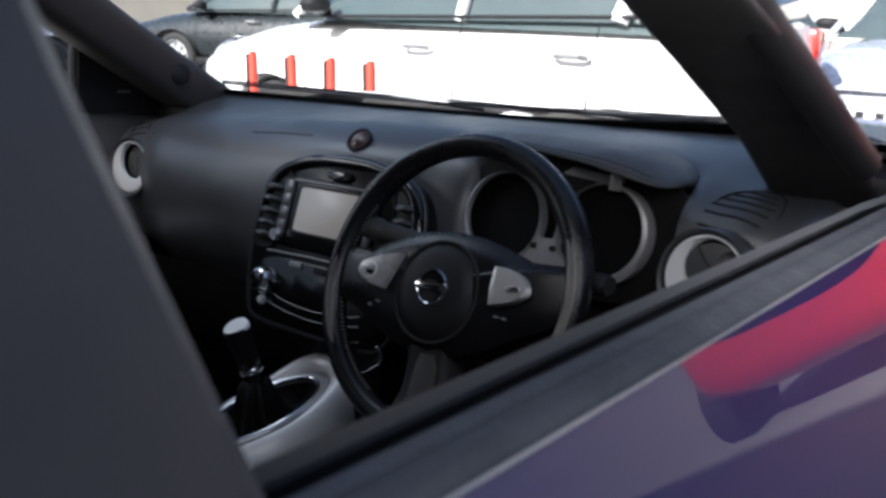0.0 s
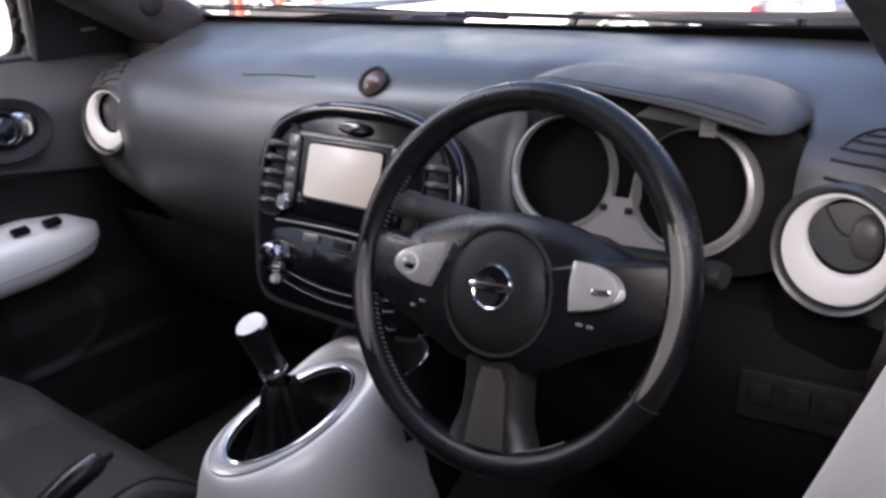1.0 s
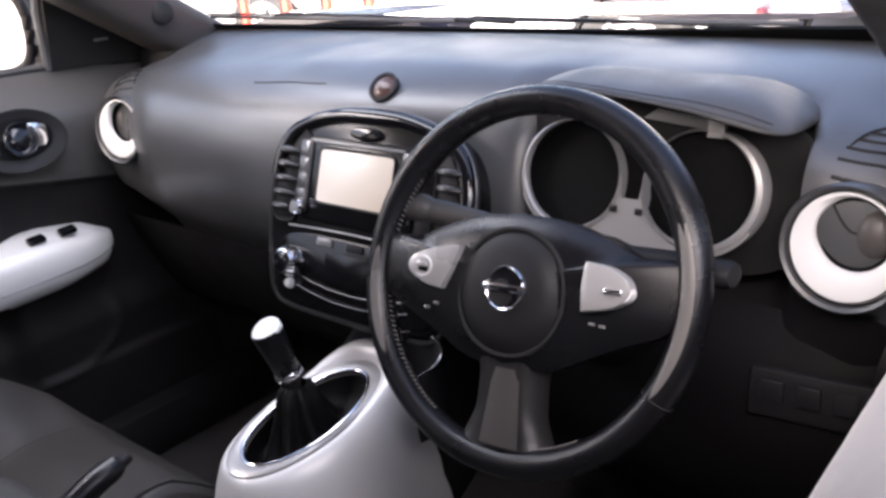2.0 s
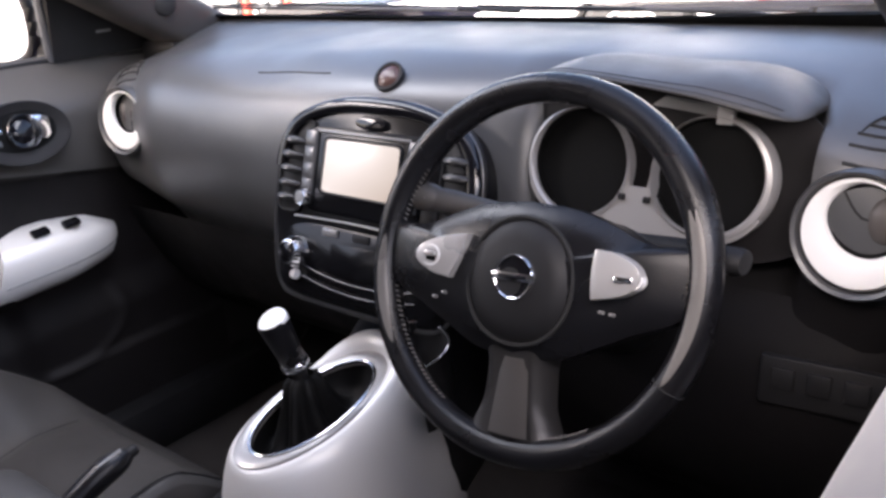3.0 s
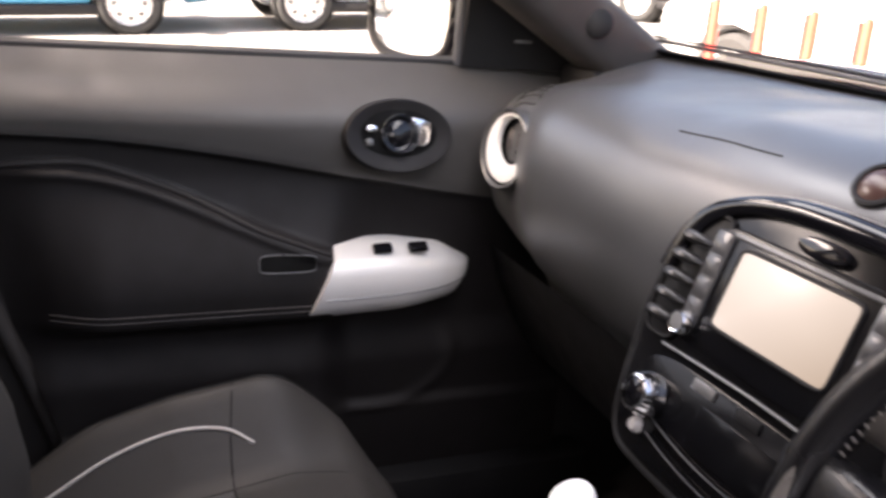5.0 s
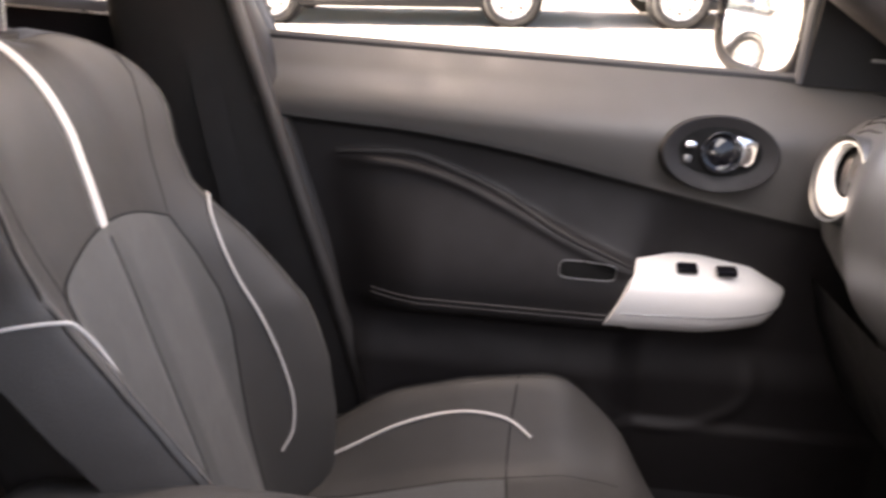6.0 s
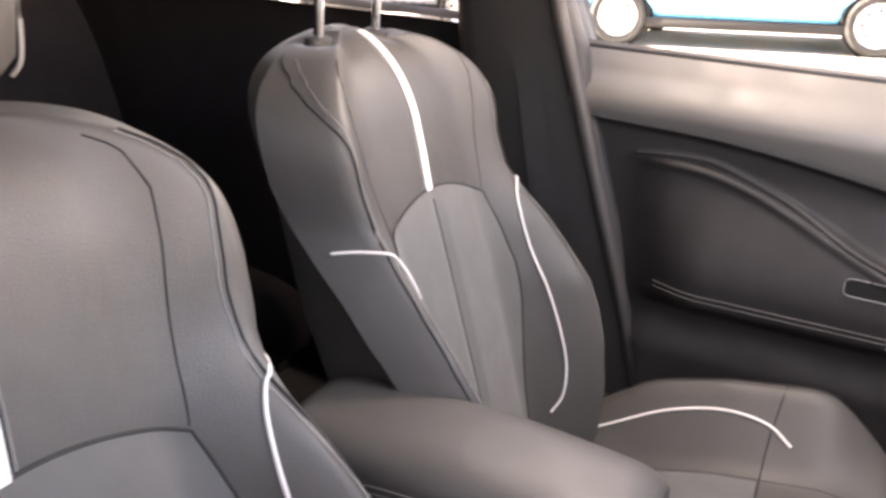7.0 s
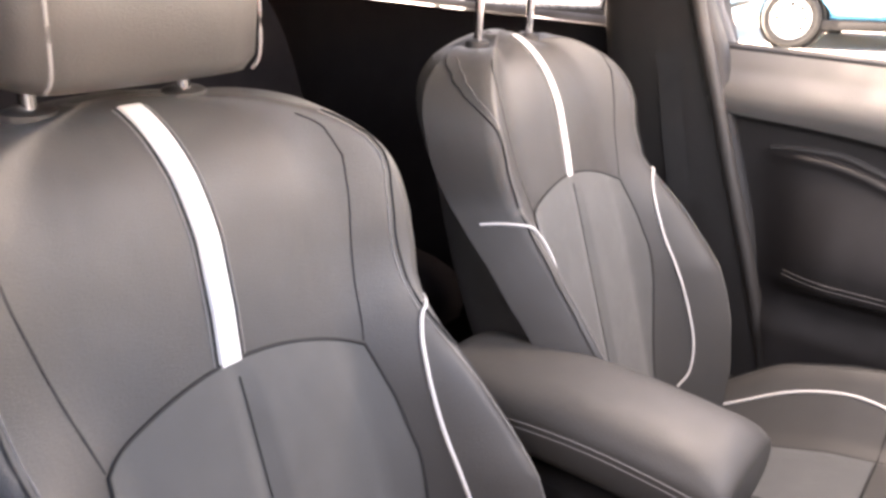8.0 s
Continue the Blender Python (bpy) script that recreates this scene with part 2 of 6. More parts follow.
def tube(pts, r, sides=8, closed=False, bm=None, squash=1.0, up=(0, 0, 1)):
    """A round bar along pts; r is one radius or one for each point."""
    pts = [Vector(p) for p in pts]
    rings = []
    n = len(pts)
    for i, p in enumerate(pts):
        a = pts[(i - 1) % n] if closed or i else p
        b = pts[(i + 1) % n] if closed or i < n - 1 else p
        t = (b - a).normalized()
        s = t.cross(Vector(up))
        if s.length < 1e-4:
            s = t.cross(Vector((1, 0, 0)))
        s.normalize()
        w = s.cross(t)
        rr = r[i] if isinstance(r, (list, tuple)) else r
        rings.append([p + s * math.cos(k / sides * math.tau) * rr + w * math.sin(k / sides * math.tau) * rr * squash for k in range(sides)])
    if closed:
        rings.append(rings[0])
        bm = loft(rings, False, bm)
        bmesh.ops.remove_doubles(bm, verts=bm.verts, dist=1e-6)
        return bm
    return loft(rings, True, bm)


def rbox(c, size, bev=0.004, m=None, bm=None, seg=2):
    """A box with rounded edges at c, turned by m."""
    own = bmesh.new()
    bmesh.ops.create_cube(own, size=1, matrix=Matrix.Diagonal((*size, 1)))
    if bev:
        bmesh.ops.bevel(own, geom=own.edges[:], offset=bev, segments=seg, affect="EDGES", profile=0.5)
    bmesh.ops.transform(own, matrix=Matrix.Translation(c) @ (m or Matrix()), verts=own.verts)
    if bm is None:
        return own
    add(bm, own)
    return bm


def add(bm, other):
    me = bpy.data.meshes.new("tmp")
    other.to_mesh(me)
    other.free()
    bm.from_mesh(me)
    bpy.data.meshes.remove(me)


def lathe(profile, m=None, seg=40, bm=None):
    """Turn (radius, height) about z, then move by m."""
    own = bmesh.new()
    rings = [[Vector((max(r, 1e-5) * math.cos(k / seg * math.tau), max(r, 1e-5) * math.sin(k / seg * math.tau), h)) for k in range(seg)] for r, h in profile]
    loft(rings, False, own)
    bmesh.ops.remove_doubles(own, verts=own.verts, dist=2e-5)
    if m:
        bmesh.ops.transform(own, matrix=m, verts=own.verts)
    if bm is None:
        return own
    add(bm, own)
    return bm


def facing(at, out, up=(0, 0, 1)):
    """A pose at the point, whose z points along out and whose y is near up."""
    z = Vector(out).normalized()
    x = Vector(up).cross(z).normalized()
    y = z.cross(x)
    return Matrix.Translation(at) @ Matrix((x, y, z)).transposed().to_4x4()


def plate(outline, depth, m, bev=0.0, bm=None, seg=2):
    """A flat slab: outline in the pose's x, y, thick along its z from -depth to 0."""
    own = bmesh.new()
    f = own.faces.new([own.verts.new((x, y, 0)) for x, y in outline])
    top = bmesh.ops.extrude_face_region(own, geom=[f])
    bmesh.ops.translate(own, vec=(0, 0, -depth), verts=[v for v in top["geom"] if isinstance(v, bmesh.types.BMVert)])
    bmesh.ops.recalc_face_normals(own, faces=own.faces)
    if bev:
        e = [e for e in own.edges if all(abs(v.co.z) < 1e-6 for v in e.verts)]
        bmesh.ops.bevel(own, geom=e, offset=bev, segments=seg, affect="EDGES", profile=0.5)
    bmesh.ops.transform(own, matrix=m, verts=own.verts)
    if bm is None:
        return own
    add(bm, own)
    return bm


def oval(rx, ry, n=32, power=2.0, cx=0.0, cy=0.0):
    """A rounded outline; power over 2 squares it."""
    out = []
    for k in range(n):
        c, s = math.cos(k / n * math.tau), math.sin(k / n * math.tau)
        out.append((cx + rx * math.copysign(abs(c) ** (2 / power), c), cy + ry * math.copysign(abs(s) ** (2 / power), s)))
    return out


def lerp(xs, ys, x):
    return float(np.interp(x, xs, ys))


def smooth(a, b, x):
    t = min(1.0, max(0.0, (x - a) / (b - a)))
    return t * t * (3 - 2 * t)


# ==== THINGS ====
# ---- the ground and the car's shell ----
# the yard falls towards +x and rises ahead


def ground_z(x, y=0.0):
    x, y = max(-30, min(30, x)), max(-30, min(30, y))
    return -0.033 * x + 0.065 * y


bm = bmesh.new()
ks = [-400, -60, -30, -20, -14, -10, -7, -5, -3, -1, 1, 3, 5, 8, 12, 20, 30, 60, 400]
vs = [[bm.verts.new((x, y, ground_z(x, y))) for x in ks] for y in ks]
for a, b in zip(vs, vs[1:]):
    for i in range(len(a) - 1):
        bm.faces.new((a[i], a[i + 1], b[i + 1], b[i]))
tagged(part("ground", bm, ASPHALT), "pale worn tarmac of a car yard", "ground", kind="structure")

car = thing("car_shell", "blue hatchback shell with black pillars, parked in the yard", "car", (0, -0.4, 0.0))


def screen_base(x):
    return 0.61 - 0.38 * x * x, 1.052 + 0.05 * x * x


def screen_point(x, k):
    """A point of the windscreen: k from 0 at its base to 1 at the roof."""
    y0, z0 = screen_base(x)
    w = 1 - 0.14 * k
    return Vector((x * w, y0 + (-0.16 - 0.10 * x * x - y0) * k, z0 - 0.005 + (1.46 - 0.03 * x * x - z0) * k + 0.04 * math.sin(math.pi * k)))


bm = grid([[screen_point(x, k) for x in np.linspace(-0.66, 0.66, 21)] for k in np.linspace(-0.03, 1, 13)])
o = part("windscreen", bm, GLASS, car, "clear curved windscreen")
o.visible_shadow = False
# black band and seal at the foot of the windscreen
rows = []
for x in np.linspace(-0.68, 0.68, 41):
    top_ = 0.006 + 0.020 * smooth(0.05, 0.6, x)
    rows.append([screen_point(x, k) - Vector((0, 0.003, 0.002)) for k in (-0.05, -0.02, 0.0, top_)] + [screen_point(x, top_) + Vector((0, 0.002, 0.001)), screen_point(x, -0.05) + Vector((0, 0.006, 0.0))])
part("screen_band", grid(rows), DIAL, car, "black band at the foot of the windscreen")
# scuttle and bonnet
bm = grid([[(x, screen_base(x)[0] + d, screen_base(x)[1] + h) for x in np.linspace(-0.74, 0.74, 25)] for d, h in ((-0.01, -0.012), (0.05, -0.014), (0.09, -0.03), (0.14, -0.025))])
part("scuttle", bm, BLACK, car, "black plastic scuttle panel")


def bonnet_z(x, y):
    z = 1.060 - 0.055 * (y - 0.68) - 0.30 * max(0, y - 1.15) ** 2
    return z + 0.008 * smooth(-0.2, 0.3, x) + 0.014 * smooth(0.38, 0.60, abs(x)) - 0.035 * smooth(0.56, 0.70, abs(x)) - 0.10 * smooth(0.68, 0.86, abs(x))


rows = []
for y in np.linspace(0, 1, 22):
    rows.append([(x, (0.70 - 0.30 * x * x) * (1 - y) + (1.62 - 0.35 * x * x) * y, bonnet_z(x, (0.70 - 0.30 * x * x) * (1 - y) + (1.62 - 0.35 * x * x) * y)) for x in np.linspace(-0.84, 0.84, 33)])
part("bonnet", grid(rows), BLUE, car, "glossy blue bonnet")
for sx in (-1, 1):
    rows = [[(sx * (x - 0.10 * smooth(1.2, 1.75, y)), y, z - 0.05 * smooth(0.8, 0.95, z) - 0.10 * smooth(0.9, 1.7, y) * smooth(0.5, 1.0, z)) for x, z in ((0.70, 1.02), (0.77, 1.005), (0.83, 0.96), (0.865, 0.87), (0.875, 0.72), (0.865, 0.5), (0.84, 0.30))] for y in np.linspace(0.42, 1.72, 22)]
    part("front_wing", grid(rows), BLUE, car)
# wipers
for x0, x1, y1 in ((0.52, -0.10, 0.645), (-0.08, -0.62, 0.52)):
    a, b = Vector((x0, screen_base(x0)[0] + 0.07, 1.050)), screen_point(x1, 0.03) + Vector((0, 0.0, 0.008))
    m = a.lerp(b, 0.45) + Vector((0, 0.0, 0.005))
    w = part("wiper", tube(spline([a, m, b], 12), [0.0065 - 0.0003 * i for i in range(12)], 6, squash=0.6), BLACK, car)
    pts = [screen_point(x0 + (x1 - x0) * (0.12 + 0.88 * k), 0.022 + 0.004 * k) + Vector((0, 0.003, 0.004)) for k in np.linspace(0, 1, 14)]
    part("wiper_blade", tube(pts, 0.0035, 6), RUBBER, w)

# roof, floor and the shell behind the seats
bm = grid([[(x, y, 1.47 + 0.05 * math.cos(x * 2) * 1 - 0.05 - 0.03 * smooth(-0.6, -1.9, y) - 0.03 * abs(x) ** 2) for x in np.linspace(-0.58, 0.58, 13)] for y in np.linspace(-0.17, -2.0, 13)])
tagged(part("headliner", bm, HEADLINER, car, "pale cloth headliner"))
bm = grid([[(x, y, 1.52 + 0.04 * math.cos(x * 2) - 0.04 - 0.03 * smooth(-0.6, -1.9, y) - 0.05 * abs(x) ** 2) for x in np.linspace(-0.62, 0.62, 13)] for y in np.linspace(-0.14, -2.08, 13)])
part("roof", bm, BLUE, car, "blue roof panel")
bm = grid([[(x, y, z) for x in np.linspace(-0.78, 0.78, 15)] for y, z in ((0.85, 0.75), (0.72, 0.42), (0.55, 0.26), (0.3, 0.25), (-0.3, 0.26), (-0.9, 0.28), (-1.2, 0.32), (-1.95, 0.5))])
part("floor_carpet", bm, CARPET, car, "black carpet on the cabin floor")
bm = grid([[(x, y, z) for x in np.linspace(-0.74, 0.74, 9)] for y, z in ((0.60, 1.03), (0.62, 0.9), (0.72, 0.6), (0.80, 0.3))])
part("bulkhead", bm, CARPET, car)
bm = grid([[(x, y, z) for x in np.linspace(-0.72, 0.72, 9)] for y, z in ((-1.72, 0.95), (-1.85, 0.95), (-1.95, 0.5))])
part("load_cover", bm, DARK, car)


for sx in (-1, 1):
    # windscreen pillar: inner trim and painted outside
    rings, fronts = [], []
    for z in (0.96, 1.0, 1.04, 1.08, 1.12, 1.16, 1.2, 1.25, 1.3, 1.36, 1.42, 1.47):
        ahead = 0.492 - (z - 1.071) * 1.72
        back = ahead - 0.20
        xi, xo = lerp((1.0, 1.1, 1.2, 1.47), (0.618, 0.622, 0.61, 0.53), z), lerp((1.0, 1.2, 1.47), (0.742, 0.715, 0.63), z)
        if sx < 0:
            rings.append([Vector((sx * ((xi + xo) / 2 + a), (ahead + back) / 2 + b, z)) for a, b in oval((xo - xi) / 2, (ahead - back) / 2, 24, 3.4)])
            fronts.append([(sx * (xi + 0.045), ahead - 0.020, z), (sx * (xo - 0.03), ahead - 0.022, z)])
        else:
            yi, yo = lerp((0.96, 1.084, 1.152, 1.197, 1.47), (0.36, 0.149, -0.007, -0.112, -0.70), z), lerp((0.96, 1.078, 1.14, 1.171, 1.194, 1.47), (0.40, 0.252, 0.080, -0.030, -0.112, -0.70), z)
            lean = lerp((1.2, 1.47), (0.0, 0.085), z)
            ring = []
            for a, b in oval(0.5, 0.5, 32, 4.4):
                u, v = a + 0.5, b + 0.5
                x0_, x1_ = 0.618 + (0.735 - 0.618) * u, 0.600 + (0.668 - 0.600) * u
                ring.append(Vector((x0_ + (x1_ - x0_) * v - lean, (yi + (yo - yi) * u) + v * 0.17, z)))
            rings.append(ring)
            fronts.append([(0.620 - lean, yi + 0.160, z), (0.650 - lean, yi * 0.6 + yo * 0.4 + 0.160, z)])
    o = part("windscreen_pillar", loft(rings), PILLAR_TRIM, car, "dark grey pillar trim")
    part("tweeter", lathe([(0.0, 0.006), (0.016, 0.006), (0.021, 0.003), (0.022, -0.004)], facing((sx * 0.618, 0.345, 1.102), (-sx * 0.9, -0.35, 0.15)), 20), BLACK, o)
    rings = [[Vector(p) + Vector((0, d_, 0)) for p, d_ in ((a, 0), (b, 0), (b, 0.012), (a, 0.012))] for a, b in fronts[3:]]
    part("pillar_skin", loft(rings), BLUE, car)
    # centre pillar: inner trim leaning with the door's edge, belt guide, black outer face
    rings = []
    for z, y0, y1, x in ((0.30, -0.335, -0.62, 0.735), (0.45, -0.385, -0.66, 0.735), (0.60, -0.432, -0.71, 0.73), (0.80, -0.502, -0.76, 0.725), (0.94, -0.552, -0.785, 0.72), (1.03, -0.580, -0.80, 0.715), (1.15, -0.635, -0.81, 0.70), (1.30, -0.665, -0.82, 0.66), (1.46, -0.70, -0.84, 0.60)):
        cy, hy = (y0 + y1) / 2, (y0 - y1) / 2
        rings.append([Vector((sx * x + sx * a, cy + b, z)) for a, b in oval(0.034, hy, 18, 4.0)])
    part("centre_pillar", loft(rings), PILLAR, car, "dark centre pillar trim")
    part("belt_cover_edge", tube(spline([(sx * 0.655, -0.676, 1.30), (sx * 0.676, -0.628, 1.10), (sx * 0.684, -0.575, 0.95), (sx * 0.692, -0.524, 0.80), (sx * 0.698, -0.452, 0.60), (sx * 0.702, -0.404, 0.45)], 24), 0.013, 12, squash=1.0), PILLAR_TRIM, car, "rounded edge strip of the pillar cover")
    rings = [[Vector((sx * (x + a), y + b, z)) for a, b in oval(0.012, w, 12, 4.0)] for z, y, w, x in ((0.95, -0.655, 0.10, 0.806), (1.03, -0.685, 0.10, 0.794), (1.15, -0.725, 0.10, 0.772), (1.30, -0.760, 0.10, 0.730), (1.46, -0.785, 0.10, 0.670))]
    part("pillar_cover", loft(rings), FILM, car, "matt black pillar cover")
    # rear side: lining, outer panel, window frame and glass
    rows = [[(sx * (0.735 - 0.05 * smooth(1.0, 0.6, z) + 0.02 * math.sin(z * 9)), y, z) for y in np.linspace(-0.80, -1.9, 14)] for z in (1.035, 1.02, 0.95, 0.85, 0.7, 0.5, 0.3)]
    d = part("rear_door", grid(rows), DARK, car, "rear door lining, coloured near-black for the shade")
    rows = [[(sx * (0.70 + 0.045 * k), y, 1.043 + 0.012 * math.sin(math.pi * k)) for k in np.linspace(0, 1, 7)] for y in np.linspace(-0.78, -1.8, 10)]
    part("sill_trim", grid(rows), PILLAR, d)
    rows = [[(sx * (0.80 + 0.06 * math.sin(math.pi * smooth(1.05, 0.2, z))), y, z) for y in np.linspace(-0.62, -2.05, 12)] for z in (1.005, 0.95, 0.8, 0.6, 0.4, 0.28)]
    part("rear_wing", grid(rows), BLUE, car)
    rows = [[(sx * (0.765 - 0.30 * (z - 1.04)), y, z) for y in np.linspace(-0.82, -1.55, 5)] for z in (1.04, 1.2, 1.42)]
    g = part("rear_window", grid(rows), PRIVACY, d, "dark tinted glass")
    rows = [[(sx * (0.765 - 0.30 * (z - 1.04)), y + 0.35 * (z - 1.04), z) for y in np.linspace(-1.55, -2.0, 5)] for z in (1.04, 1.2, 1.46)]
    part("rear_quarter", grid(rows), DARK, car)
    rows = [[(sx * (0.56 + 0.09 * k), y, 1.47 - 0.05 * k) for k in np.linspace(0, 1, 5)] for y in np.linspace(-0.18, -2.0, 12)]
    part("roof_rail_trim", grid(rows), HEADLINER, car)
    part("gutter", tube([(sx * 0.655, y, 1.45) for y in np.linspace(-0.2, -2.0, 12)], 0.035, 10), BLUE, car)
    rows = [[(sx * (0.715 - 0.06 * smooth(0.3, 0.9, y)), y, z) for y in np.linspace(0.30, 0.86, 8)] for z in (0.95, 0.9, 0.7, 0.5, 0.25)]
    part("kick_panel", grid(rows), CARPET, car)
    # sill under the door
    part("door_sill", rbox((sx * 0.72, -0.15, 0.30), (0.16, 1.25, 0.12), 0.03), BLACK, car)
# tailgate
rows = [[(x, -2.02 + 0.12 * (z - 1.0), z) for x in np.linspace(-0.72, 0.72, 9)] for z in (1.04, 0.8, 0.5, 0.35)]
part("tailgate", grid(rows), DARK, car)
# unseen glass, made oversized and near-opaque to keep the sun out of the cabin
rows = [[(x * (1 - 0.3 * (z - 1.04)), -2.02 + 0.25 * (z - 1.04), z) for x in np.linspace(-0.77, 0.77, 9)] for z in (1.02, 1.2, 1.50)]
g = part("tailgate_glass", grid(rows), BLACKOUT, car, "dark tinted glass")

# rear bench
# its shade is put into the near-black colour
bench = thing("rear_bench", "rear seat bench, coloured near-black for the shade behind the front seats", "seat", (0, -1.3, 0.3))
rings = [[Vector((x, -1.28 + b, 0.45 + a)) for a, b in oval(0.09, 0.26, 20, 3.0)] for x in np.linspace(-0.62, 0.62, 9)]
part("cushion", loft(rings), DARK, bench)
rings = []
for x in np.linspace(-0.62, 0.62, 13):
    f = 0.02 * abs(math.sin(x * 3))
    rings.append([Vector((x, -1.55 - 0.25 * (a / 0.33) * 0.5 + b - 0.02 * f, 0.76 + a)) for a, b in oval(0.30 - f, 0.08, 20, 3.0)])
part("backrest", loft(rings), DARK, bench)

# the car's wheels and bumpers
for sx in (-1, 1):
    for y in (1.10, -1.46):
        m = Matrix.Translation((sx * 0.76, y, ground_z(sx * 0.76, y) + 0.315)) @ pose(0, 0, 0, 0, 90 * sx, 0)
        wh = part("wheel", lathe([(0.205, -0.09), (0.27, -0.10), (0.308, -0.08), (0.312, 0.0), (0.308, 0.07), (0.275, 0.092), (0.215, 0.085), (0.205, 0.05)], m, 40), TYRE, car, "black tyre")
        part("rim", lathe([(0.205, 0.088), (0.215, 0.09), (0.218, 0.08), (0.20, 0.05), (0.17, 0.052), (0.06, 0.068), (0.0, 0.07)], m, 36), ALLOY, wh, "alloy wheel")
        part("arch_liner", lathe([(0.34, 0.095), (0.36, 0.11), (0.355, -0.12), (0.0, -0.13)], m, 30), BLACK, car)
rings = [[Vector((x, 1.62 - 0.35 * x * x + b, 0.56 + a)) for a, b in oval(0.29, 0.16 - 0.05 * x * x, 22, 3.0)] for x in np.linspace(-0.82, 0.82, 17)]
bumper = part("front_bumper", loft(rings), BLUE, car, "blue front bumper")
part("grille", rbox((0, 1.775, 0.62), (0.62, 0.03, 0.12), 0.02), BLACK, bumper)
rings = [[Vector((x, -2.02 + 0.12 * x * x + b, 0.50 + a)) for a, b in oval(0.22, 0.12, 22, 3.0)] for x in np.linspace(-0.82, 0.82, 17)]
part("rear_bumper", loft(rings), BLUE, car, "blue rear bumper")


# ---- dashboard ----
SATIN = mat("satin_grey", (0.22, 0.22, 0.22), 0.35, metal=0.4)
# near-black, with the shade under the driver's dash put into the colour
KNEE = mat("shaded_lower_dash", (0.0075, 0.007, 0.0075), 0.65, spec=0.12, grain=0.0005, grain_scale=900)
PLUM = mat("recess_plastic", (0.009, 0.008, 0.0085), 0.6, spec=0.2)
dash = thing("dashboard", "dark grey soft dashboard with round pale end vents", "dashboard", (0, 0.4, 0.6))
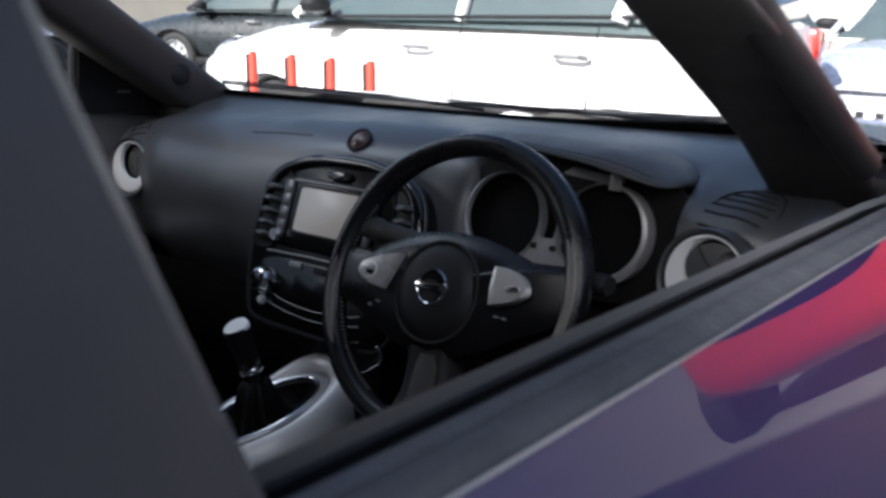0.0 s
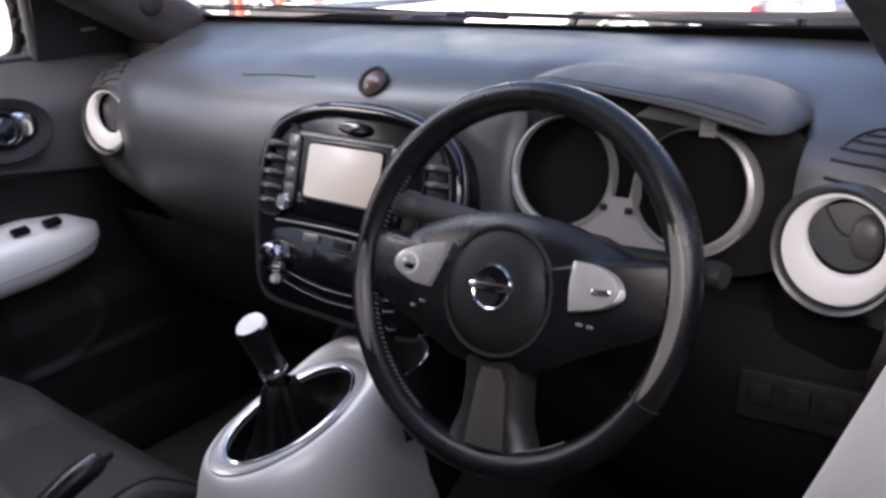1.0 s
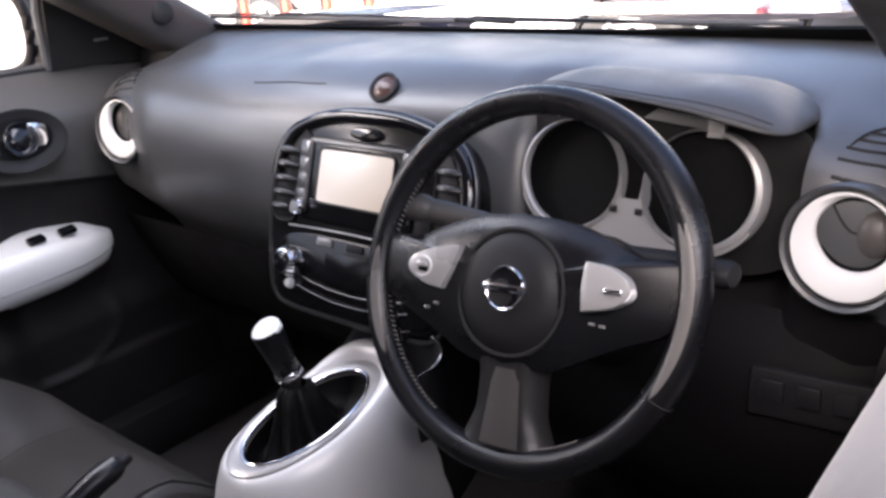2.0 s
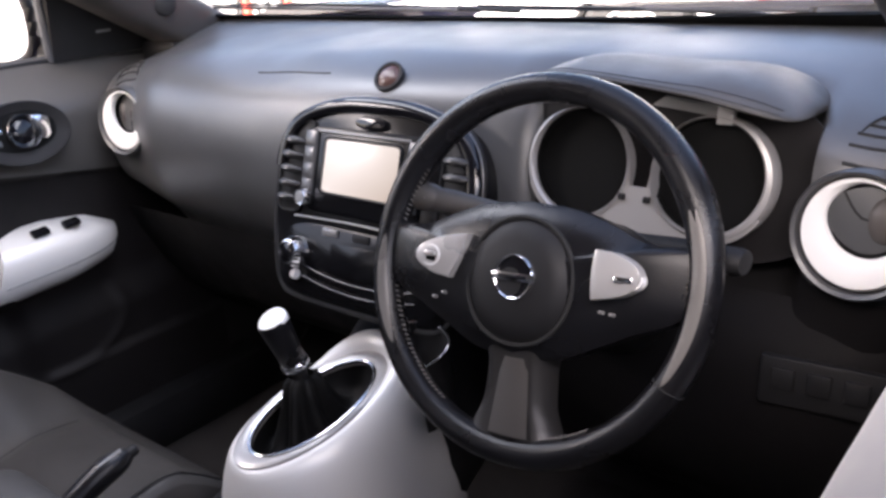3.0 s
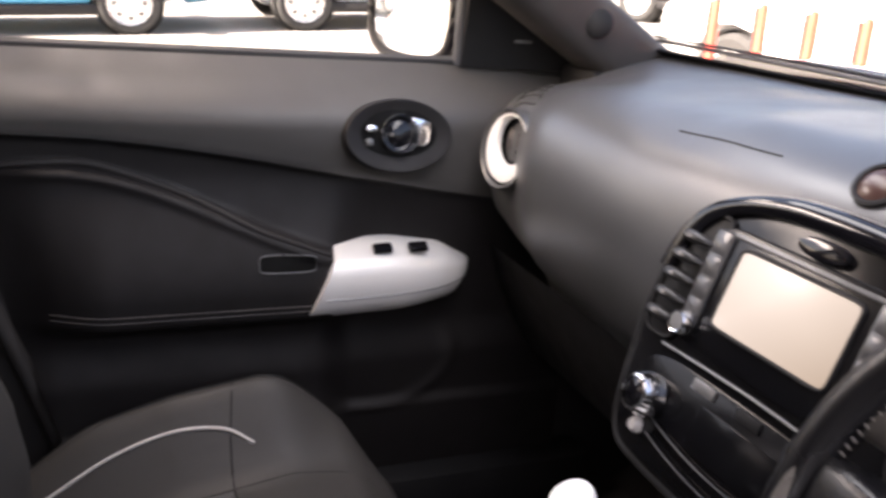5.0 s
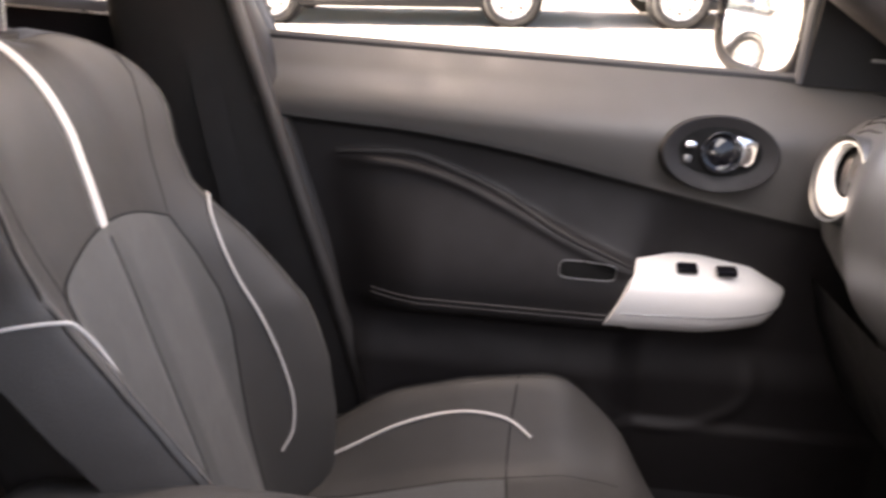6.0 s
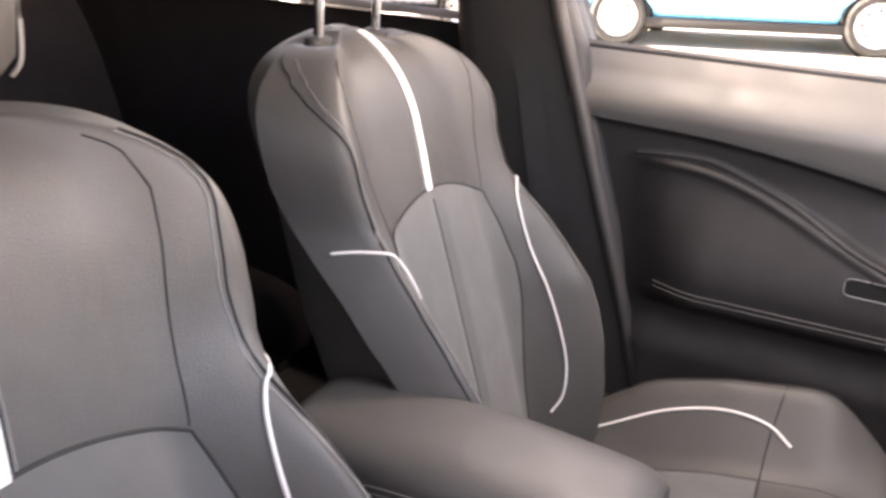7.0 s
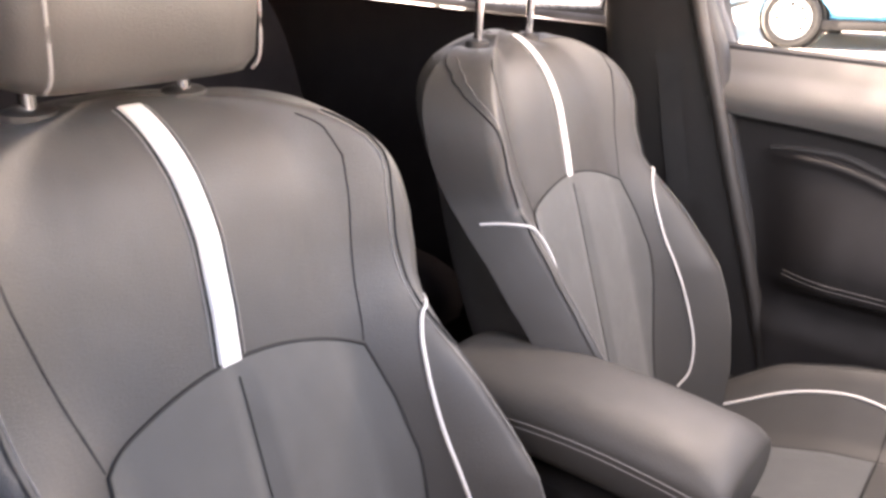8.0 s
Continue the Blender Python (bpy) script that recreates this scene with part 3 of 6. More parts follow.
# profiles (depth behind the screen's foot is filled in): rows of (y, z) from the front edge of the top down to the knee
PROFILES = {
    -0.715: [(0.354, 0.985), (0.319, 0.97), (0.294, 0.95), (0.276, 0.92), (0.269, 0.88), (0.274, 0.84), (0.294, 0.80), (0.364, 0.75), (0.380, 0.68), (0.420, 0.55)],
    -0.68: [(0.334, 1.006), (0.279, 0.996), (0.244, 0.975), (0.225, 0.94), (0.219, 0.89), (0.227, 0.84), (0.249, 0.795), (0.324, 0.74), (0.360, 0.67), (0.420, 0.55)],
    -0.60: [(0.342, 1.022), (0.272, 1.010), (0.234, 0.985), (0.217, 0.945), (0.212, 0.89), (0.220, 0.835), (0.242, 0.785), (0.292, 0.73), (0.340, 0.65), (0.420, 0.55)],
    -0.45: [(0.33, 1.034), (0.255, 1.024), (0.205, 0.998), (0.18, 0.955), (0.173, 0.90), (0.18, 0.845), (0.205, 0.79), (0.26, 0.735), (0.33, 0.65), (0.40, 0.53)],
    -0.25: [(0.33, 1.040), (0.262, 1.032), (0.214, 1.010), (0.184, 0.978), (0.167, 0.92), (0.172, 0.85), (0.20, 0.79), (0.25, 0.735), (0.32, 0.65), (0.40, 0.53)],
    -0.14: [(0.33, 1.046), (0.268, 1.039), (0.217, 1.017), (0.186, 0.983), (0.168, 0.92), (0.165, 0.85), (0.185, 0.79), (0.23, 0.73), (0.30, 0.65), (0.38, 0.53)],
    0.03: [(0.33, 1.050), (0.272, 1.044), (0.220, 1.024), (0.192, 0.992), (0.18, 0.92), (0.17, 0.85), (0.17, 0.79), (0.20, 0.72), (0.27, 0.65), (0.36, 0.53)],
    0.20: [(0.33, 1.048), (0.275, 1.040), (0.238, 1.02), (0.215, 0.985), (0.20, 0.93), (0.19, 0.87), (0.19, 0.80), (0.20, 0.73), (0.24, 0.65), (0.34, 0.53)],
    0.243: [(0.34, 1.045), (0.30, 1.036), (0.245, 1.015), (0.222, 0.985), (0.205, 0.93), (0.195, 0.87), (0.195, 0.80), (0.19, 0.73), (0.22, 0.64), (0.32, 0.53)],
    0.258: [(0.34, 1.040), (0.31, 1.030), (0.30, 1.01), (0.29, 0.98), (0.28, 0.93), (0.25, 0.87), (0.205, 0.80), (0.19, 0.73), (0.22, 0.64), (0.32, 0.53)],
    0.27: [(0.34, 1.040), (0.31, 1.030), (0.30, 1.01), (0.29, 0.98), (0.28, 0.93), (0.25, 0.87), (0.205, 0.80), (0.19, 0.73), (0.22, 0.64), (0.32, 0.53)],
    0.42: [(0.34, 1.040), (0.31, 1.028), (0.30, 1.01), (0.29, 0.98), (0.28, 0.93), (0.25, 0.87), (0.205, 0.80), (0.185, 0.73), (0.20, 0.64), (0.30, 0.53)],
    0.528: [(0.34, 1.034), (0.31, 1.022), (0.30, 1.00), (0.29, 0.97), (0.28, 0.93), (0.25, 0.87), (0.205, 0.80), (0.19, 0.73), (0.205, 0.64), (0.30, 0.53)],
    0.552: [(0.33, 1.030), (0.26, 1.012), (0.215, 0.985), (0.20, 0.945), (0.20, 0.89), (0.205, 0.835), (0.20, 0.79), (0.195, 0.73), (0.21, 0.64), (0.30, 0.53)],
    0.605: [(0.33, 1.022), (0.255, 1.004), (0.215, 0.98), (0.20, 0.94), (0.195, 0.89), (0.20, 0.835), (0.20, 0.79), (0.20, 0.73), (0.22, 0.64), (0.32, 0.53)],
    0.68: [(0.32, 1.006), (0.265, 0.996), (0.23, 0.975), (0.211, 0.94), (0.205, 0.89), (0.213, 0.84), (0.235, 0.795), (0.27, 0.74), (0.30, 0.67), (0.38, 0.55)],
    0.715: [(0.36, 0.985), (0.34, 0.97), (0.32, 0.95), (0.305, 0.92), (0.30, 0.88), (0.305, 0.84), (0.32, 0.80), (0.35, 0.75), (0.38, 0.68), (0.42, 0.55)],
}
STATIONS = sorted(PROFILES)


def dash_profile(x, n=44):
    """The section of the dashboard at x."""
    x = min(max(x, STATIONS[0]), STATIONS[-1])
    i = max(k for k in range(len(STATIONS) - 1) if STATIONS[k] <= x + 1e-9)
    f = smooth(STATIONS[i], STATIONS[i + 1], x)
    pts = [Vector((x, a[0] * (1 - f) + b[0] * f, a[1] * (1 - f) + b[1] * f)) for a, b in zip(PROFILES[STATIONS[i]], PROFILES[STATIONS[i + 1]])]
    y0, z0 = screen_base(x)
    top = Vector((x, y0 + 0.012, z0 - 0.010 - 0.05 * smooth(0.62, 0.72, abs(x))))
    mid = top.lerp(pts[0], 0.55) + Vector((0, 0, 0.004))
    return spline([top, mid] + pts, n)


bm = grid([dash_profile(x) for x in np.linspace(-0.715, 0.715, 96)])
part("moulding", bm, DASH, dash, "dark grey grained soft dashboard moulding", sharp=60)


def on_dash(x, y):
    """Height of the dashboard's top at x, y, and its normal."""
    def h(x_, y_):
        p = dash_profile(x_, 60)
        ys, zs = [q.y for q in p[:34]][::-1], [q.z for q in p[:34]][::-1]
        return lerp(ys, zs, y_)
    z = h(x, y)
    n = Vector((-(h(x + 0.01, y) - h(x - 0.01, y)) / 0.02, -(h(x, y + 0.01) - h(x, y - 0.01)) / 0.02, 1)).normalized()
    return Vector((x, y, z)), n


# filler blocks, added to stop daylight leaking between dash and pillar
for sx in (-1, 1):
    part("gap_plug", rbox((sx * 0.685, 0.435, 0.995), (0.11, 0.16, 0.075), 0.012), BLACK, dash, "black plug added to close the gap under the pillar")
# airbag seam on the passenger's side
pts = []
for x in np.linspace(-0.235, -0.085, 24):
    p, n = on_dash(x, 0.225)
    pts.append(p + n * 0.0002)
part("airbag_seam", tube(pts, 0.0011, 5), SEAM, dash)
# light sensor, with its dark ring and reddish dome
p, n = Vector((0.030, 0.214, 1.027)), Vector((0.05, -0.74, 0.67))
o = part("light_sensor", lathe([(0.021, -0.006), (0.021, 0.001), (0.0185, 0.002), (0.0165, 0.001), (0.0165, -0.002)], facing(p, n), 28), BLACK, dash)
LENS_RED = mat("smoked_red_lens", (0.075, 0.040, 0.034), 0.25)
part("lens", lathe([(0.0, 0.005), (0.008, 0.004), (0.013, 0.002), (0.0166, -0.001)], facing(p, n), 24), LENS_RED, o)
# screen vents along the foot of the windscreen, at both ends
for sx in (-1, 1):
    path = [on_dash(sx * a, b)[0] + Vector((0, 0, 0.0005)) for a, b in ((0.570, 0.205), (0.60, 0.198), (0.635, 0.208), (0.652, 0.245), (0.64, 0.285), (0.605, 0.275), (0.582, 0.242))]
    o = part("demister_grille", tube(spline(path + [path[0]], 40), 0.0011, 6), SEAM, dash, "black slotted demister grille")
    for k in range(6):
        yy = 0.210 + 0.0125 * k
        xa, xb = 0.573 + 0.03 * (k / 5) ** 2, 0.646 - 0.004 * abs(k - 3)
        part("slat", tube([on_dash(sx * xx, yy)[0] + Vector((0, 0, 0.0002)) for xx in np.linspace(xa, xb, 8)], 0.0017, 6), SEAM, o)


def round_vent(sx):
    """A round end vent: dark collar, pale eccentric ring, turning barrel with two vanes."""
    c, out = ((0.596, 0.189, 0.918) if sx > 0 else (-0.589, 0.204, 0.922)), Vector((-sx * 0.14, -1, 0.14))
    m = facing(c, out) @ Matrix.Diagonal((0.89, 0.89, 1, 1))
    v = part("side_vent", lathe([(0.066, -0.05), (0.0665, 0.004), (0.064, 0.008), (0.0605, 0.006), (0.059, -0.002)], m, 48), DASH, dash, "round end vent with a pale silver ring")
    # pale ring: outer circle about the centre, inner circle set higher
    rows = []
    for f, lift in ((0.0, -0.002), (0.10, 0.004), (0.5, 0.004), (0.90, 0.000), (1.0, -0.010)):
        ring = []
        for k in range(49):
            a = k / 48 * math.tau
            r, cx, cy = 0.0575 * (1 - f) + 0.0370 * f, 0.005 * f, 0.0145 * f
            ring.append(m @ Vector((cx + r * math.cos(a), cy + r * math.sin(a), lift)))
        rows.append(ring)
    part("ring", grid(rows), PALE, v, "pale silver ring")
    mi = m @ Matrix.Translation((0.005, 0.0145, -0.010))
    part("barrel", lathe([(0.0375, 0.0), (0.037, -0.012), (0.034, -0.03), (0.0, -0.034)], mi, 36), DIAL, v)
    # barrel front: a fixed crescent and a turning ball with a slot between them
    own = lathe([(0.0, 0.007), (0.010, 0.0062), (0.017, 0.003), (0.0215, -0.005), (0.0, -0.006)], Matrix.Diagonal((0.62, 1.30, 1, 1)), 28)
    bmesh.ops.transform(own, matrix=mi @ Matrix.Translation((-0.0185, -0.001, -0.006)) @ pose(0, 0, 0, 0, 14, 6), verts=own.verts)
    part("vane", own, VANE, v, "dark brownish vent vane")
    own = lathe([(0.0, 0.010), (0.010, 0.0088), (0.017, 0.0045), (0.0235, -0.005), (0.0, -0.006)], Matrix.Diagonal((0.92, 1.22, 1, 1)), 32)
    bmesh.ops.transform(own, matrix=mi @ Matrix.Translation((0.0125, 0.001, -0.003)) @ pose(0, 0, 0, 0, -12, 0), verts=own.verts)
    part("vane", own, VANE, v, "rounded vent barrel half")
    part("barrel_rim", tube([mi @ Vector((0.0365 * math.cos(a), 0.0365 * math.sin(a), 0.002)) for a in np.linspace(0, math.tau, 48)[:-1]], 0.0022, 8, True), DIAL, v)


VANE = mat("vent_vane", (0.075, 0.066, 0.062), 0.42, grain=0.0004, grain_scale=900)
for sx in (-1, 1):
    round_vent(sx)

# instrument hood: a low padded brow with a twin seam along its lip
HX = (0.232, 0.25, 0.275, 0.30, 0.35, 0.41, 0.455, 0.484, 0.506, 0.522, 0.533, 0.541)
HT = (1.031, 1.042, 1.051, 1.056, 1.055, 1.052, 1.052, 1.049, 1.043, 1.034, 1.024, 1.014)
HL = (1.030, 1.036, 1.042, 1.046, 1.046, 1.040, 1.033, 1.026, 1.021, 1.0165, 1.014, 1.012)
HY = (0.235, 0.215, 0.195, 0.182, 0.170, 0.165, 0.165, 0.166, 0.169, 0.175, 0.186, 0.205)
rings = []
for x in np.linspace(0.232, 0.541, 40):
    zt, zl, yf = lerp(HX, HT, x), lerp(HX, HL, x), lerp(HX, HY, x)
    d = zt - zl
    sec = [(0.335, zt - 0.016), (0.305, zt - 0.004), (0.26, zt), (yf + 0.040, zt - d * 0.10), (yf + 0.020, zt - d * 0.32), (yf + 0.007, zl + d * 0.42), (yf, zl + d * 0.20), (yf + 0.002, zl), (yf + 0.014, zl - 0.001), (0.27, zl + 0.001), (0.335, zl - 0.012)]
    rings.append([Vector((x, y, z)) for y, z in sec])
hood = part("instrument_hood", loft(rings), HOODM, dash, "padded grey hood over the dials", subsurf=1)
for i_, off in ((6, 0.0008), (5, 0.0)):
    part("hood_seam", tube([r[i_].lerp(r[i_ - 1], 0.35) + Vector((0, -0.0006, 0.0006 + off)) for r in rings[3:-2]], 0.0004, 5), PILLAR, hood)

# dials: dark recess, two wells with silver rims joined by a silver panel below
dials = thing("instrument_cluster", "two dark round dials in silver rims under a hood", "instrument cluster", (0.385, 0.24, 0.9))
MD = facing((0.379, 0.206, 0.949), (0, -1, 0.26))
bm = plate(oval(0.168, 0.085, 44, 3.6, 0.012, 0.0), 0.004, MD @ Matrix.Translation((0, 0, -0.020)))
part("backing", bm, PLUM, dials, "dark recess behind the dials")
RD = 0.0576
for cx, ox, oy in ((-0.071, -0.0035, -0.0035), (0.071, 0.0055, -0.001)):
    m = MD @ Matrix.Translation((cx, 0, 0))
    o = part("dial", lathe([(0.0, -0.016), (RD * 0.99, -0.016), (RD, -0.004)], m, 48), DIAL, dials, "dark unlit dial")
    rows = []
    for f, lift in ((0.0, -0.014), (0.0, 0.002), (0.25, 0.0045), (0.75, 0.003), (1.0, -0.002), (1.05, -0.016)):
        rows.append([m @ Vector((ox * f + (RD + 0.0045 * f) * math.cos(a), oy * f + (RD + 0.0045 * f) * math.sin(a), lift)) for a in np.linspace(0, math.tau, 57)])
    part("rim", grid(rows), BRUSHED, o, "satin silver dial rim")
arc = lambda cx, r, a0, a1, n: [(cx + r * math.cos(radians(a)), r * math.sin(radians(a))) for a in np.linspace(a0, a1, n)]
outline = arc(-0.071, RD + 0.002, 205, 350, 26) + [(-0.0125, 0.008), (-0.009, -0.019), (0.010, -0.019), (0.0135, 0.006)] + arc(0.071, RD + 0.002, 192, 328, 26) + arc(0.071, 0.0685, 328, 292, 8) + [(0.05, -0.070), (0.0, -0.074), (-0.05, -0.070)] + arc(-0.071, 0.0675, 248, 205, 8)
o = part("lower_panel", plate(outline, 0.008, MD @ Matrix.Translation((0, 0, 0.001))), BRUSHED, dials, "satin silver panel below the dials", smooth=False)
for dx in (-0.0165, 0.0125):
    part("reset_button", rbox((0, 0, 0), (0.008, 0.007, 0.005), 0.0015, MD @ Matrix.Translation((dx, -0.031, 0.002))), BLACK, o)
part("top_tab", plate([(-0.008, -0.010), (0.008, -0.010), (0.0085, 0.012), (-0.0085, 0.012)], 0.008, MD @ Matrix.Translation((0.083, 0.062, 0.004)), 0.001), BRUSHED, dials)
# satin strip standing in for a reflection on the dials' cover
part("cover_glint", plate([(-0.045, -0.002), (0.035, -0.010), (0.040, 0.001), (-0.03, 0.009)], 0.003, MD @ Matrix.Translation((0.045, 0.068, -0.008)), 0.001), SATIN, dials)

# ---- centre stack ----
# rougher, less reflective copy of the gloss black, to hold reflections down
GLOSS_LOW = mat("dull_gloss_black", (0.005, 0.005, 0.006), 0.20, spec=0.22, rough_var=0.05)
SLATM = mat("vent_slat", (0.026, 0.025, 0.025), 0.36, grain=0.0003, grain_scale=1200)
COLUMN = mat("button_column_grey", (0.085, 0.085, 0.088), 0.22, metal=0.2)
stack = thing("centre_stack", "gloss black centre stack with lit touch screen and air vents", "centre console", (0.03, 0.15, 0.72))


def stack_m(x, z, lift=0.0):
    """A pose on the stack's raked face, z outwards."""
    m = facing((x, 0.120 + (z - 0.80) * 0.34, z), (0, -1, 0.34))
    return m @ Matrix.Translation((0, 0, lift))


ms = stack_m(0.035, 0.88)
half = [(0.0, 0.128), (0.05, 0.126), (0.10, 0.116), (0.138, 0.099), (0.158, 0.076), (0.168, 0.045), (0.170, 0.0), (0.166, -0.05), (0.157, -0.095), (0.142, -0.128), (0.11, -0.140), (0.0, -0.142)]
curve = spline([(x, y, 0) for x, y in half], 40)
outline = [(p.x, p.y) for p in curve] + [(-p.x, p.y) for p in curve[-2:0:-1]]
part("surround", plate(outline, 0.05, ms, 0.008), GLOSS_LOW, stack, "gloss black rounded surround")
rim = [ms @ Vector((x * 1.012, y * 1.012, -0.006)) for x, y in outline]
part("edge_trim", tube(rim, 0.0042, 8, True), BLACK, stack)
# glossy arched lip along the top, with the hazard switch under it
arch = [Vector((-p.x, p.y, 0)) for p in curve[19:0:-1]] + [Vector((p.x, p.y, 0)) for p in curve[:20]]
rows = []
for p in arch:
    q = Vector((p.x, p.y - 0.03, 0))
    d_ = q.normalized()
    rows.append([ms @ (p + d_ * o_ + Vector((0, 0, h_))) for o_, h_ in ((0.005, -0.012), (0.004, 0.001), (0.001, 0.006), (-0.005, 0.009), (-0.012, 0.0085), (-0.017, 0.005), (-0.018, -0.002))])
part("brow", grid(rows), GLOSS, stack, "gloss black arched lip")
part("brow_edge", tube([r[0].lerp(r[1], 0.8) for r in rows], 0.0011, 6), SATIN, stack, "thin bright edge")
hz = part("hazard_switch", plate(oval(0.026, 0.0085, 32, 2.4), 0.005, ms @ Matrix.Translation((-0.006, 0.0985, 0.006)), 0.002), GLOSS, stack, "gloss black hazard switch")
# air vents at both sides of the screen
for sx in (-1, 1):
    mv = ms @ Matrix.Translation((sx * 0.139, 0.032, 0.001))
    o = part("air_vent", plate([(x + (0.016 if y > 0.03 else 0) * -sx * ((y - 0.03) / 0.03), y) for x, y in oval(0.0235, 0.060, 32, 4.0)], 0.004, mv, 0.001), BLACK, stack, "air vent with curved black slats")
    part("vent_frame", tube([mv @ Vector((x + (0.016 if y > 0.03 else 0) * -sx * ((y - 0.03) / 0.03), y, 0.001)) for x, y in oval(0.0245, 0.061, 32, 4.0)], 0.0022, 6, True), BLACK, o)
    for k in range(5):
        yy = -0.042 + 0.019 * k
        pts = [mv @ Vector((u * 0.019 + (0.016 if yy > 0.03 else 0) * -sx * ((yy - 0.03) / 0.03), yy, 0.003 + 0.008 * (1 - u * u))) for u in np.linspace(-1, 1, 9)]
        part("slat", tube(pts, [0.0028, 0.0044, 0.0056, 0.0062, 0.0064, 0.0062, 0.0056, 0.0044, 0.0028], 10, squash=0.85), SLATM, o)
# head unit
mh = ms @ Matrix.Translation((-0.016, 0.033, 0.004))
unit = part("head_unit", plate(oval(0.104, 0.056, 40, 9.0), 0.008, mh, 0.003), GLOSS_LOW, stack, "gloss black head unit")
for sx in (-1, 1):
    b = part("button_column", rbox((0, 0, 0), (0.022, 0.086, 0.004), 0.0015, mh @ Matrix.Translation((sx * 0.0895, 0.006, 0.001))), COLUMN, unit, "dark satin button column")
    for k in range(4):
        part("button", rbox((0, 0, 0), (0.018, 0.0175, 0.0022), 0.001, mh @ Matrix.Translation((sx * 0.0895, 0.036 - 0.020 * k, 0.0025))), COLUMN, b)
part("touch_screen", rbox((0, 0, 0), (0.128, 0.069, 0.002), 0.0005, mh @ Matrix.Translation((0.001, 0.006, 0.0005))), SCREEN, unit, "lit pale beige screen")
part("screen_frame", tube([mh @ Vector((0.001 + x, 0.006 + y, 0.001)) for x, y in oval(0.0655, 0.036, 48, 14.0)], 0.002, 6, True), BLACK, unit)
part("disc_slot", rbox((0, 0, 0), (0.16, 0.004, 0.003), 0.001, mh @ Matrix.Translation((0, 0.0495, 0.001))), SATIN, unit)
k_ = part("volume_knob", lathe([(0.0, 0.0125), (0.008, 0.012), (0.0095, 0.010), (0.010, 0.0)], mh @ Matrix.Translation((-0.090, -0.040, 0.001)), 26), SATIN, unit, "satin grey knob")
part("knob_ring", lathe([(0.0082, 0.0122), (0.0095, 0.0128), (0.0106, 0.011), (0.0112, 0.002)], mh @ Matrix.Translation((-0.090, -0.040, 0.001)), 26), CHROME, k_, "chrome ring")
part("chrome_strip", tube([ms @ Vector((x, -0.030 - 0.10 * abs(x) ** 1.6, 0.003)) for x in np.linspace(-0.125, 0.13, 20)], 0.0014, 6), SATIN, stack, "thin satin strip")
# heater panel
mc = ms @ Matrix.Translation((0.0, -0.085, 0.002))
hp_ = part("heater_panel", plate([(x, y) for x, y in oval(0.140, 0.046, 40, 5.0)], 0.006, mc, 0.002), GLOSS_LOW, stack, "gloss black heater control panel")
part("display", rbox((0, 0, 0), (0.10, 0.040, 0.002), 0.001, mc @ Matrix.Translation((0.0, 0.006, 0.001))), GLOSS_LOW, hp_)
for x, y in ((-0.055, 0.038), (0.0, 0.038), (0.055, 0.038)):
    part("button", rbox((0, 0, 0), (0.028, 0.010, 0.003), 0.001, mc @ Matrix.Translation((x, y, 0.001))), SATIN if x < 0 else BLACK, hp_)
kn = part("heater_knob", lathe([(0.0, 0.022), (0.012, 0.022), (0.0145, 0.020), (0.0165, 0.004), (0.021, 0.0)], mc @ Matrix.Translation((-0.110, 0.004, 0.0)), 32), GLOSS, hp_)
part("knob_ring", lathe([(0.0140, 0.0222), (0.0165, 0.0215), (0.0205, 0.013), (0.0215, 0.002)], mc @ Matrix.Translation((-0.110, 0.004, 0.0)), 32), CHROME, kn, "chrome ring")
part("heater_button", lathe([(0.0, 0.008), (0.005, 0.0075), (0.0075, 0.003), (0.0075, 0)], mc @ Matrix.Translation((-0.109, -0.026, 0.001)), 18), SILVER, hp_)
for yy in (-0.022, -0.036):
    part("trim_line", tube([mc @ Vector((x, yy - 0.02 * (x / 0.13) ** 2 * -1, 0.003)) for x in np.linspace(-0.095, 0.10, 12)], 0.0008, 5), COLUMN, hp_)

# lower dash: knee panels
panel = thing("lower_dash", "black lower dashboard with switch panel and knee bolster", "dashboard", (0.4, 0.2, 0.5))
rows = [[(x, y + 0.03 * smooth(0.55, 0.72, x), z) for x in np.linspace(0.20, 0.72, 16)] for y, z in ((0.215, 0.835), (0.185, 0.80), (0.170, 0.75), (0.175, 0.68), (0.21, 0.60), (0.28, 0.52), (0.4, 0.48))]
part("knee_panel", grid(rows), KNEE, panel)
# sheet over the lower moulding that carries the same painted shade
rows = []
for x in np.linspace(0.215, 0.712, 40):
    p_ = [q for q in dash_profile(x, 90) if q.z < 0.868 - 0.02 * smooth(0.5, 0.7, x)]
    rows.append([Vector((q.x, q.y - 0.005, q.z)) for q in p_[:34]])
part("lower_cover", grid(rows), KNEE, panel, "lower dashboard cover, coloured near-black for the shade", sharp=60)
sw = part("switch_panel", rbox((0.585, 0.178, 0.765), (0.12, 0.012, 0.05), 0.004, pose(0, 0, 0, -8, 0, 6)), BLACK, panel, "black switch panel")
for k in range(3):
    part("switch", rbox((0.548 + 0.033 * k, 0.169 + 0.003 * k, 0.770), (0.022, 0.008, 0.022), 0.002, pose(0, 0, 0, -8, 0, 6)), BLACK, sw)
rows = [[(x, y, z) for x in np.linspace(-0.72, -0.12, 14)] for y, z in ((0.25, 0.74), (0.27, 0.68), (0.33, 0.56), (0.42, 0.48), (0.6, 0.45))]
part("glove_box", grid(rows), BLACK, panel, "black glove box lid")

